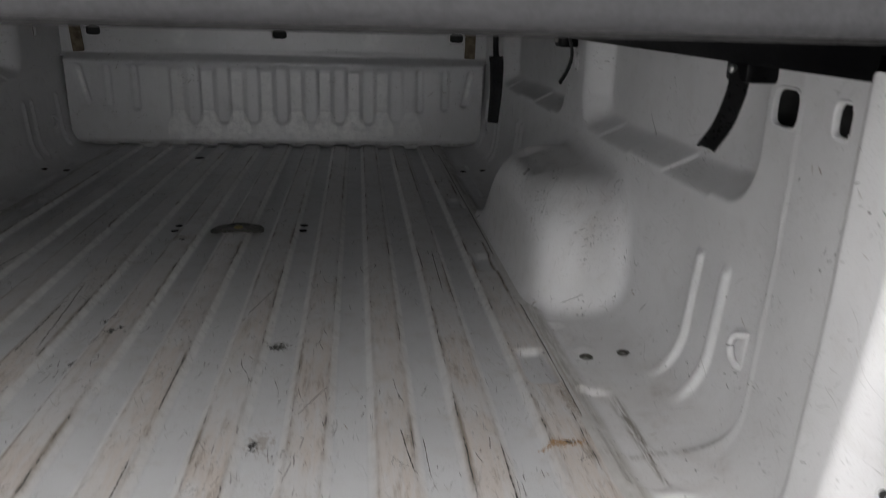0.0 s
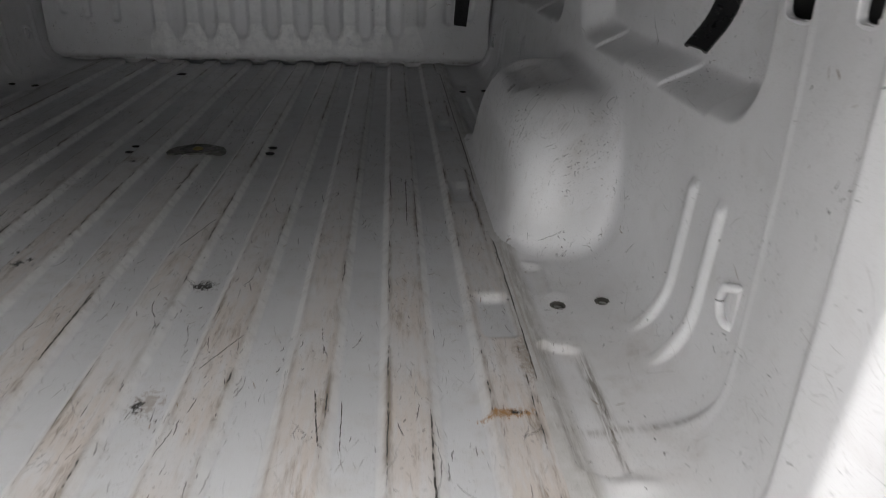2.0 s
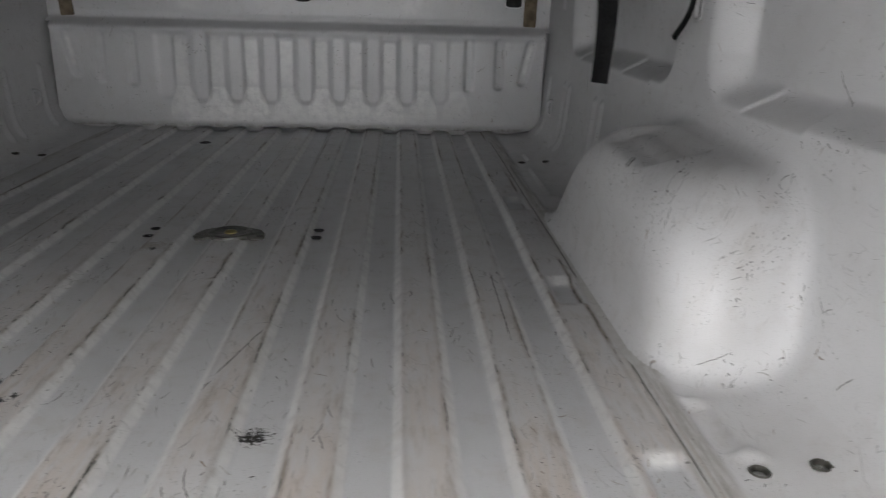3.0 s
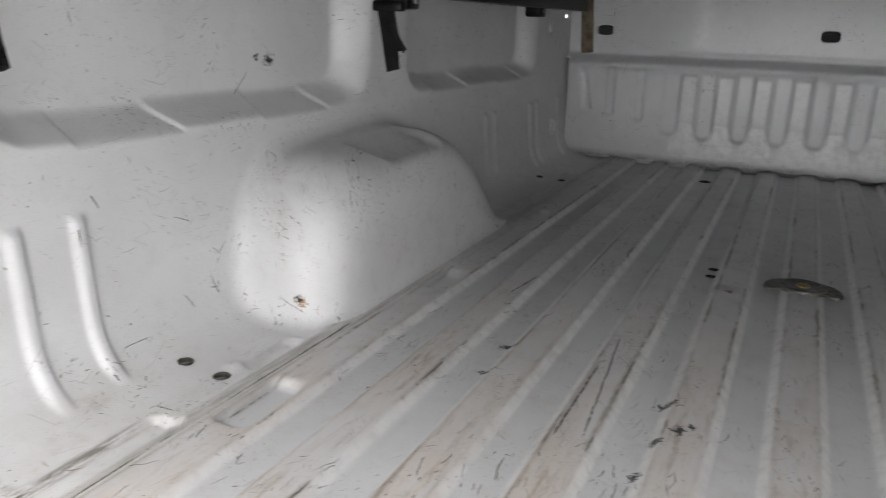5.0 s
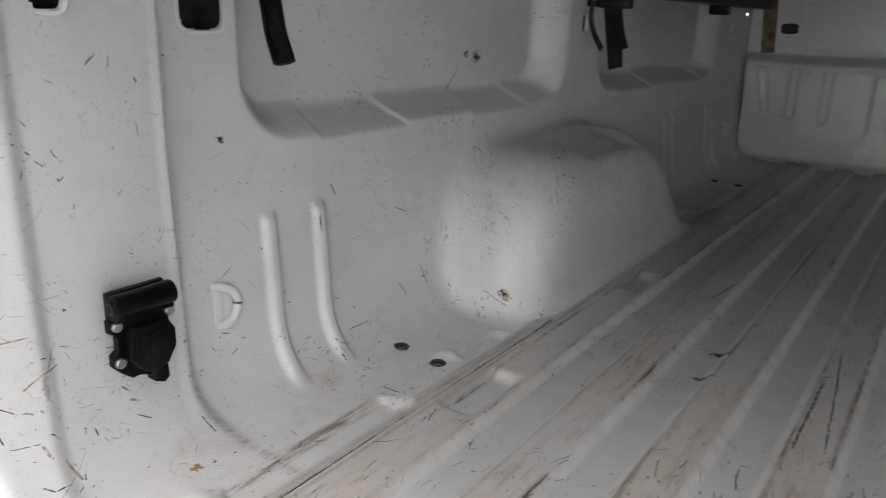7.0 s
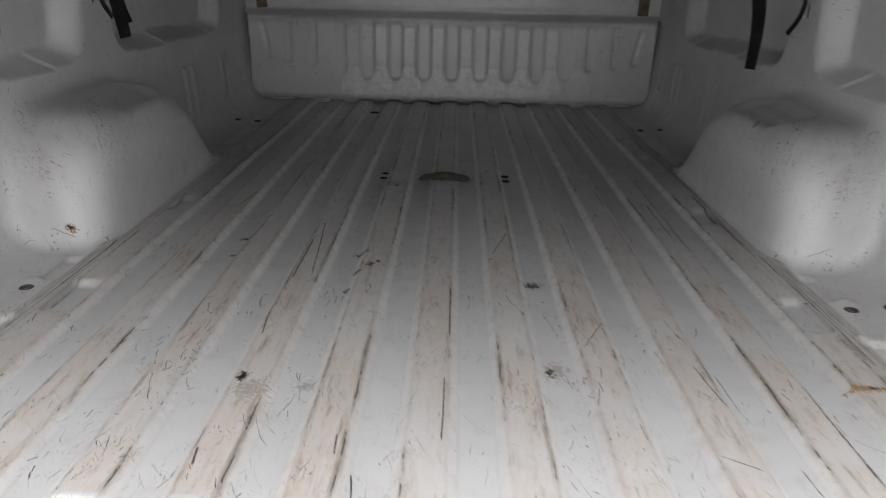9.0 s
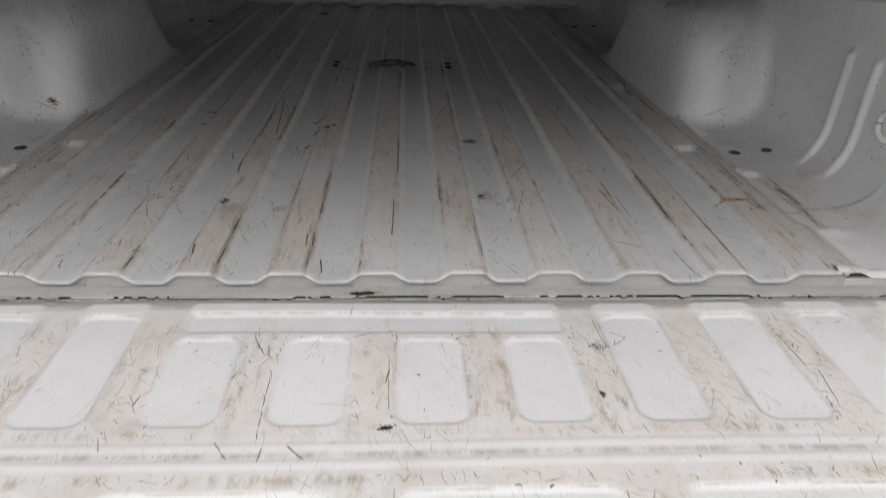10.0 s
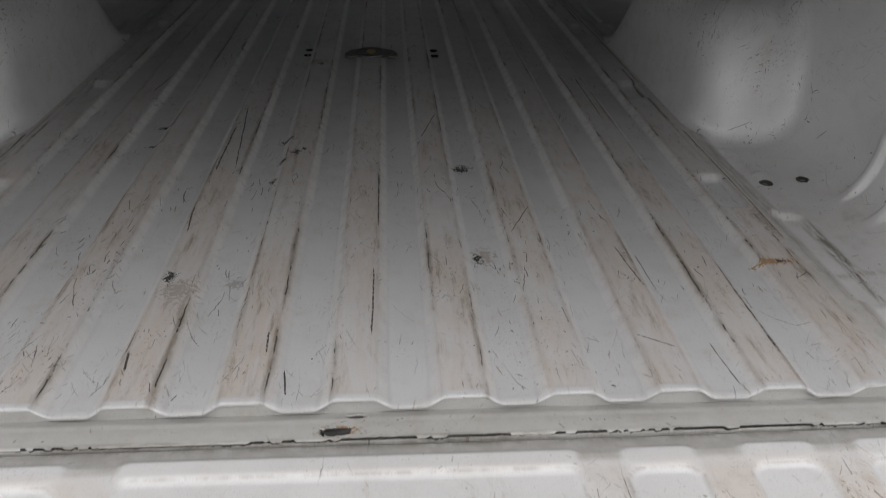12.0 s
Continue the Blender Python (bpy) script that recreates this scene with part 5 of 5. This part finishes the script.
def lamp_sheet(name, u0, u1, z0, z1, out, material, label, n=26, m=48, parent=None, ripple=0.0, ribs=0.0):
    """A piece of the lamp's curved face. u runs from the jamb outwards, 0 to 1."""
    us, zz = np.linspace(u0, u1, n), np.linspace(z0, z1, m)
    Zg, U = np.meshgrid(zz, us, indexing="ij")
    inner = lens_edge(Zg)
    outer = 0.944 + 0.008 * np.sin(np.clip(Zg / 0.5, 0, 1) * math.pi)
    Xg = inner + (outer - inner) * np.sin(np.clip(U, 0, 1.25) * math.pi / 2.5) / math.sin(math.pi / 2.5)
    Yg = -0.088 - 0.085 * (Zg - 0.20) * 0.6 + 0.17 * np.clip(U - 0.30, 0, 2) ** 2.0
    Yg = Yg - out + ripple * np.sin(Zg * 900) * np.sin(U * 170) * sst(Zg, z0 + 0.012, z0 + 0.03) + ribs * np.abs(np.sin(Zg * 330 + 2 * U)) + 0.12 * ribs * np.sin(U * 40)
    if name == "lens":
        Yg = Yg + 0.006 * (1 - sst(Zg, z0, z0 + 0.03)) ** 2
    Zg = Zg + 0.028 * np.clip(U, 0, 1) ** 2 * (1 - sst(Zg, 0.05, 0.20))
    P = np.stack([Xg, Yg, Zg], -1)
    ob = sheet(name, P, material, parent or light, label, flip=True, surf=np.stack([Xg, Zg], -1), wear=0.0, crease=0.0, patch=0.0)
    mod = ob.modifiers.new("thickness", "SOLIDIFY")
    mod.thickness, mod.offset = 0.0025, -1
    return ob


lamp_sheet("back_shell", 0.0, 0.98, 0.047, 0.535, -0.016, M_BLACK, "glossy black lamp body")
zz = np.linspace(0.047, 0.535, 40)
Zb, Sb = np.meshgrid(zz, np.linspace(0, 1, 8), indexing="ij")
inner = lens_edge(Zb)
sheet("bezel", np.stack([(jamb_edge(Zb) - 0.004) * (1 - Sb) + (inner + 0.001) * Sb, -0.0135 - 0.065 * (Zb - 0.12) - (jamb_edge(Zb) - 0.744) / 1.75 + 0.004 + 0.008 * np.sin(Sb * 3.14) + (-0.088 - 0.051 * (Zb - 0.20) - (-0.0135 - 0.065 * (Zb - 0.12) - (jamb_edge(Zb) - 0.744) / 1.75 + 0.004)) * Sb, Zb], -1), M_TRIM, light, "glossy black lamp surround", flip=True, surf=np.stack([Sb, Zb], -1), wear=0.0, crease=0.0, patch=0.0)
lamp_sheet("lower_trim", 0.0, 1.0, 0.047, 0.062, 0.0006, M_BLACK, "glossy black lower edge of the lamp", m=10)
lamp_sheet("reflector", 0.02, 0.96, 0.060, 0.52, -0.010, M_REDCORE, "red prismatic reflector", ripple=0.0022, n=150, m=330)
for u0, u1, z0, z1 in ((0.0, 0.22, 0.278, 0.293), (0.20, 0.90, 0.270, 0.301), (0.16, 0.90, 0.304, 0.362), (0.0, 0.90, 0.388, 0.412), (0.21, 0.50, 0.364, 0.386), (0.20, 0.60, 0.168, 0.210), (0.05, 0.90, 0.092, 0.112)):
    lamp_sheet("dark_band", u0, u1, z0, z1, -0.006, M_DARKRED, "dark smooth panel in the lamp", n=14, m=8)
lamp_sheet("reverse_reflector", 0.060, 0.300, 0.224, 0.259, -0.0015, M_CHROME, "bright reversing-lamp reflector", ribs=0.0030, ripple=0.0018, n=60, m=50)
lens_parts = [("reverse_lens", 0.055, 0.305, 0.222, 0.261, M_CLEAR, "clear ribbed reversing lens"), ("lens", 0.0, 1.0, 0.2612, 0.52, M_RED, "glossy red lens"),
              ("lens", 0.0, 1.0, 0.058, 0.2218, M_RED, "glossy red lens"), ("lens", 0.306, 1.0, 0.2220, 0.2610, M_RED, "glossy red lens"), ("lens", 0.0, 0.054, 0.2220, 0.2610, M_RED, "glossy red lens")]
for lname, u0, u1, z0, z1, mat, label in lens_parts:
    pane = lamp_sheet(lname, u0, u1, z0, z1, 0.0, mat, label, ribs=0.0006 if lname == "reverse_lens" else 0.0)
    pane.visible_shadow = False

# corner of the bed side below the lamp, and the bumper
zs = np.linspace(-0.045, 0.046, 26)
us = np.linspace(0, 1.25, 40)
for sgn in (1, -1):
    Zg, U = np.meshgrid(zs, us, indexing="ij")
    Xg = 0.7718 - 0.14 * (0.046 - Zg) + (0.168 - 0.17 * (0.046 - Zg)) * np.sin(np.clip(U, 0, 1.25) * math.pi / 2.5)
    Yg = -0.088 + 0.17 * np.clip(U - 0.35, 0, 2) ** 2.0 + 0.010 * bell(Zg - 0.046, 0.005)
    Zg = Zg + 0.028 * np.clip(U, 0, 1) ** 2 * sst(Zg, -0.03, 0.046)
    sheet("rear_corner", np.stack([sgn * Xg, Yg, Zg], -1), M_BODY, truck, "white rear corner of the bed side", flip=sgn > 0, surf=np.stack([Xg, Zg], -1), wear=0.0, crease=0.0, patch=0.0)
    part("corner_return", box_bm(min(sgn * 0.802, sgn * 0.90), max(sgn * 0.802, sgn * 0.90), -0.045, -0.02, -0.20, 0.030, 0.01), M_CAVITY, truck)
bump_pts = [(-0.905, 0.05, -0.150), (-0.900, -0.07, -0.150), (-0.865, -0.135, -0.150), (-0.79, -0.165, -0.150), (0.0, -0.175, -0.150), (0.79, -0.165, -0.150), (0.865, -0.135, -0.150), (0.900, -0.07, -0.150), (0.905, 0.05, -0.150)]
part("rear_bumper", sweep_bm(spline(bump_pts, 8), rounded(0.085, 0.155, 0.02, 5), side=(0, 1, 0)), M_BUMPER, truck, "grey plastic-topped rear bumper")

# solid dark boxes stand for the shade behind both hinges
for sgn in (-1, 1):
    part("hinge_shade_box", box_bm(min(sgn * 0.742, sgn * 0.800), max(sgn * 0.742, sgn * 0.800), -0.030, -0.004, -0.090, -0.006, 0.003), M_CAVITY, truck, "dark backing box for the shade behind the hinge")

# ---- black lock box bolted to the side of the bed ----
bx = -0.752
lock_m = Matrix(((0, 0, 1, bx), (-1, 0, 0, 0.135), (0, 1, 0, 0.150), (0, 0, 0, 1))) @ Matrix.Diagonal((0.84, 0.84, 0.84, 1))
# in this pose x points to the open end, y up, z into the bed
lock = part("lock_box", prism_bm([(0.028, 0.024), (0.036, 0.022), (0.036, 0.008), (0.028, 0.003), (0.028, -0.014), (0.035, -0.019), (0.035, -0.032), (0.028, -0.040), (0.016, -0.050), (0.008, -0.046), (-0.012, -0.058), (-0.020, -0.056), (-0.024, -0.048), (-0.034, -0.020), (-0.034, 0.010), (-0.028, 0.024)][::-1], lock_m, 0.012, 0.002), M_BLACK, truck, "black plastic lock box bolted to the bed side")
part("box_cover", prism_bm([(0.016, 0.012), (0.022, 0.0), (0.022, -0.024), (0.012, -0.038), (-0.006, -0.046), (-0.022, -0.040), (-0.033, -0.022), (-0.033, -0.002), (-0.024, 0.012)][::-1], lock_m @ pose(0, 0, 0.012), 0.013, 0.0025), M_BLACK, lock)
part("cover_boss", prism_bm([(0.008, 0.002), (0.012, -0.008), (0.010, -0.022), (-0.002, -0.032), (-0.016, -0.030), (-0.024, -0.018), (-0.022, -0.004), (-0.012, 0.004)][::-1], lock_m @ pose(0, 0, 0.025), 0.0040, 0.0015), M_BLACK, lock)
part("cover_boss", prism_bm([(0.0, -0.006), (0.003, -0.014), (-0.004, -0.022), (-0.013, -0.019), (-0.014, -0.009), (-0.008, -0.003)][::-1], lock_m @ pose(0, 0, 0.029), 0.0030, 0.0012), M_BLACK, lock)
part("cable_outlet", prism_bm([(-0.004, -0.042), (-0.006, -0.060), (-0.016, -0.064), (-0.023, -0.058), (-0.022, -0.042)][::-1], lock_m @ pose(0, 0, 0.004), 0.019, 0.003), M_BLACK, lock)
part("hinge_barrel", sweep_bm([lock_m @ Vector((x, 0.039, 0.016)) for x in (-0.036, -0.034, 0.032, 0.034)], circle(0.0110, 20), side=(1, 0, 0)), M_BLACK, lock)
part("barrel_bracket", prism_bm([(0.034, 0.020), (0.034, 0.052), (-0.034, 0.052), (-0.036, 0.020)], lock_m, 0.007, 0.002), M_BLACK, lock)
for ex in (-0.030, 0.028):
    part("barrel_cheek", prism_bm([(ex - 0.005, 0.022), (ex + 0.005, 0.022), (ex + 0.005, 0.050), (ex - 0.005, 0.050)], lock_m, 0.024, 0.003), M_BLACK, lock)
part("key_cylinder", lathe_bm([(0.0, 0.0025), (0.004, 0.0025), (0.0045, 0.004), (0.0075, 0.004), (0.008, 0.0)], lock_m @ Matrix.Translation((0.034, 0.039, 0.016)) @ pose(0, 0, 0, 0, 90, 0), 20), M_TRIM, lock, "lock cylinder")
for ex, ey in ((0.030, 0.016), (-0.034, 0.016), (0.030, -0.026)):
    part("box_bolt", lathe_bm([(0.0062, 0.0), (0.0062, 0.0035), (0.0052, 0.0048), (0.0, 0.0050)], lock_m @ Matrix.Translation((ex, ey, 0.012)), 8), M_STEEL, lock, "zinc bolt head")

# ---- roll-up cover over the bed ----
cover = thing("tonneau_cover", (0, 1.2, 0.548), "closed dark roll-up cover over the load bed", "bed cover")
part("cover_sheet", box_bm(-0.90, 0.90, 0.0, Y_FRONT + 0.12, 0.549, 0.556, 0.003), M_LINING, cover, "dark fabric sheet")
bar = sweep_bm([(-0.90, 0, 0), (-0.885, 0, 0), (0.885, 0, 0), (0.90, 0, 0)], [(y, z) for y, z in rounded(0.050, 0.046, 0.014, 6)], side=(0, 1, 0))
bar.transform(Matrix.Translation((0, -0.020, 0.549)))
part("rear_bar", bar, M_VINYL, cover, "grey vinyl-wrapped rear bar")
lip = sweep_bm([(-0.74, 0.010, 0.5265), (0.74, 0.010, 0.5265)], rounded(0.014, 0.012, 0.004, 3), side=(0, 1, 0))
part("bar_seal", lip, M_RUBBER, cover, "black rubber seal under the bar")
for sgn in (-1, 1):
    part("side_rail", sweep_bm([(sgn * 0.778, 0.0, 0.5175), (sgn * 0.778, Y_FRONT, 0.5175)], [(-0.030, -0.018), (0.022, -0.018), (0.026, -0.012), (0.026, 0.030), (-0.026, 0.030), (-0.030, 0.020)], side=(1, 0, 0)), M_BLACK, cover, "black aluminium side rail")
    for cy in (0.335, 1.215, 2.03):
        part("rail_clamp", box_bm(min(sgn * 0.770, sgn * 0.818), max(sgn * 0.770, sgn * 0.818), cy - 0.028, cy + 0.028, 0.462, 0.500, 0.006), M_BLACK, cover, "black rail clamp")
        part("clamp_bolt", lathe_bm([(0.006, 0.0), (0.006, 0.006), (0.004, 0.008), (0.0, 0.008)], Matrix(((0, 0, -sgn, sgn * 0.770), (1, 0, 0, cy), (0, 1, 0, 0.478), (0, 0, 0, 1))), 10), M_STEEL, cover, "bright clamp bolt")


def strap(pts, width, side, taper=0.0, hollow=0.0):
    """A flat strap, narrower towards its end by taper; hollow turns its edges up like a channel."""
    path = spline(pts, 8)
    h = hollow
    section = [(-width / 2, h - 0.0016), (-width / 4, -0.0016), (width / 4, -0.0016), (width / 2, h - 0.0016), (width / 2, h + 0.0012), (width / 2 - 0.003, h + 0.0020), (width / 4, 0.0014), (-width / 4, 0.0014), (-width / 2 + 0.003, h + 0.0020), (-width / 2, h + 0.0012)]
    bm = sweep_bm(path, section, side=side)
    if taper:
        top, end = Vector(path[0]), Vector(path[-1])
        run = end - top
        axis = Vector(side).normalized()
        for v in bm.verts:
            f = (v.co - top).dot(run) / run.length_squared
            mid = top + run * f
            v.co -= axis * (v.co - mid).dot(axis) * taper * max(0.0, min(1.0, f))
    return bm


for sgn in (-1, 1):
    out = 0.010 if sgn > 0 else 0.0
    tagged(part("hanging_strap", strap([(sgn * 0.775, 0.335, 0.495), (sgn * (0.763 + 0.6 * out), 0.322, 0.462), (sgn * (0.750 + out), 0.314, 0.437), (sgn * (0.738 + out), 0.308, 0.411), (sgn * (0.715 + out), 0.296, 0.386)], 0.022 + 0.3 * out, (-0.9 * sgn, 1, 0.1), 0.0, 0.003), M_SEAL, None), "glossy black strap curving down from the cover rail", "strap", "straps hanging from the cover")
for sgn in (-1, 1):
    tagged(part("hanging_strap", strap([(sgn * 0.780, 1.155, 0.490), (sgn * 0.790, 1.158, 0.450), (sgn * 0.785, 1.165, 0.415), (sgn * 0.772, 1.180, 0.382)], 0.017, (0, 1, 0.2), 0.0, 0.002), M_SEAL, None), "narrow glossy black strap hanging from the cover rail", "strap", "straps hanging from the cover")
wide_strap = tagged(part("hanging_strap", strap([(-0.592, 0.780, 0.5490), (-0.590, 0.780, 0.50), (-0.586, 0.780, 0.45), (-0.574, 0.780, 0.373)], 0.031, (1, 0.15, 0), 0.38), M_STRAP, None), "wide black webbing strap with a buckle hanging from the cover", "strap", "straps hanging from the cover")
part("strap_buckle", box_bm(-0.604, -0.558, 0.772, 0.787, 0.452, 0.466, 0.003), M_BLACK, wide_strap, "black strap buckle")
part("strap_tail", strap([(-0.576, 0.7765, 0.452), (-0.570, 0.776, 0.425), (-0.561, 0.775, 0.400)], 0.010, (1, 0.15, 0)), M_STRAP, wide_strap, "folded tail of the strap")
twisted_strap = tagged(part("hanging_strap", strap([(0.548, 0.790, 0.5490), (0.546, 0.792, 0.49), (0.545, 0.775, 0.455)], 0.010, (1, 0.35, 0)), M_STRAP, None), "wide black webbing strap with a twisted neck under the cover", "strap", "straps hanging from the cover")
part("strap_end", strap([(0.545, 0.776, 0.462), (0.546, 0.770, 0.44), (0.545, 0.762, 0.40), (0.541, 0.758, 0.346)], 0.026, (1, 0.2, 0), 0.25), M_STRAP, twisted_strap, "wide flat end of the strap")

# glowing stud for a light leak, set to fit the camera's view
part("corner_glow", lathe_bm([(0.0, 0.004), (0.003, 0.0035), (0.0045, 0.002), (0.005, 0.0)], Matrix(((0, 0, 1, -0.812), (1, 0, 0, 2.405), (0, 1, 0, 0.4705), (0, 0, 0, 1))), 12), M_GLOW, side_l, "small glowing stud for light seen through a corner gap")

# ---- running gear, plain, to carry the bed ----
part("chassis", box_bm(-0.42, 0.42, -0.05, Y_FRONT + 0.10, -0.42, -0.066, 0.02), M_CAVITY, truck, "dark chassis under the bed")
for sgn in (-1, 1):
    wm = Matrix(((0, 0, sgn, sgn * 0.66), (1, 0, 0, 1.08), (0, 1, 0, GROUND + 0.375), (0, 0, 0, 1)))
    wheel = part("wheel", lathe_bm([(0.0, 0.14), (0.06, 0.15), (0.10, 0.13), (0.22, 0.16), (0.235, 0.20)], wm, 32), M_STEEL, truck, "steel wheel")
    part("tyre", lathe_bm([(0.235, 0.0), (0.33, 0.0), (0.368, 0.02), (0.375, 0.05), (0.375, 0.20), (0.368, 0.23), (0.33, 0.25), (0.235, 0.24), (0.225, 0.12), (0.235, 0.0)], wm, 40), M_TYRE, wheel, "black tyre")

# ---- ceiling lamps ----
g = Graph("tube_diffuser")
M_DIFF = g.finish((0.9, 0.9, 0.9), 0.4, Emission_Color=(1.0, 0.98, 0.95, 1.0), Emission_Strength=1.0)
cl = thing("ceiling_light", (0, PANEL_Y, CEIL), "wide white ceiling light with a lit diffuser", "ceiling light")
part("housing", box_bm(-PANEL_W / 2 - 0.05, PANEL_W / 2 + 0.05, PANEL_Y - PANEL_D / 2 - 0.05, PANEL_Y + PANEL_D / 2 + 0.05, CEIL - 0.060, CEIL, 0.008), M_BODY, cl, "white housing")
part("diffuser", box_bm(-PANEL_W / 2, PANEL_W / 2, PANEL_Y - PANEL_D / 2, PANEL_Y + PANEL_D / 2, CEIL - 0.078, CEIL - 0.062, 0.005), M_DIFF, cl, "lit diffuser")

g = Graph("bright_tube")
M_TUBE = g.finish((0.9, 0.9, 0.9), 0.4, Emission_Color=(1.0, 0.99, 0.97, 1.0), Emission_Strength=16.0)
tube = thing("tube_light", (0, 0.42, CEIL), "long slim white tube light on the ceiling", "tube light")
part("fitting", box_bm(-1.30, 1.30, 0.37, 0.47, CEIL - 0.045, CEIL, 0.008), M_BODY, tube, "white fitting")
part("tube", sweep_bm([(-1.24, 0.42, CEIL - 0.075), (1.24, 0.42, CEIL - 0.075)], circle(0.030, 16), side=(0, 1, 0)), M_TUBE, tube, "lit tube")

# ---- floor tiles ----
TILE = 0.60
me = None
for i in range(-6, 7):
    for j in range(-10, 9):
        cx, cy = i * TILE + 0.17, j * TILE + 0.05
        if not (RX0 < cx - TILE / 2 and cx + TILE / 2 < RX1 and RY0 < cy - TILE / 2 and cy + TILE / 2 < RY1):
            continue
        if me is None:
            tile = part("tile", box_bm(-TILE / 2 + 0.0015, TILE / 2 - 0.0015, -TILE / 2 + 0.0015, TILE / 2 - 0.0015, -0.010, 0.0, 0.001, 1), M_TILE, floor)
            me = tile.data
        else:
            tile = new("tile", me)
            tile.parent = floor
        tile.location = (cx, cy, GROUND)
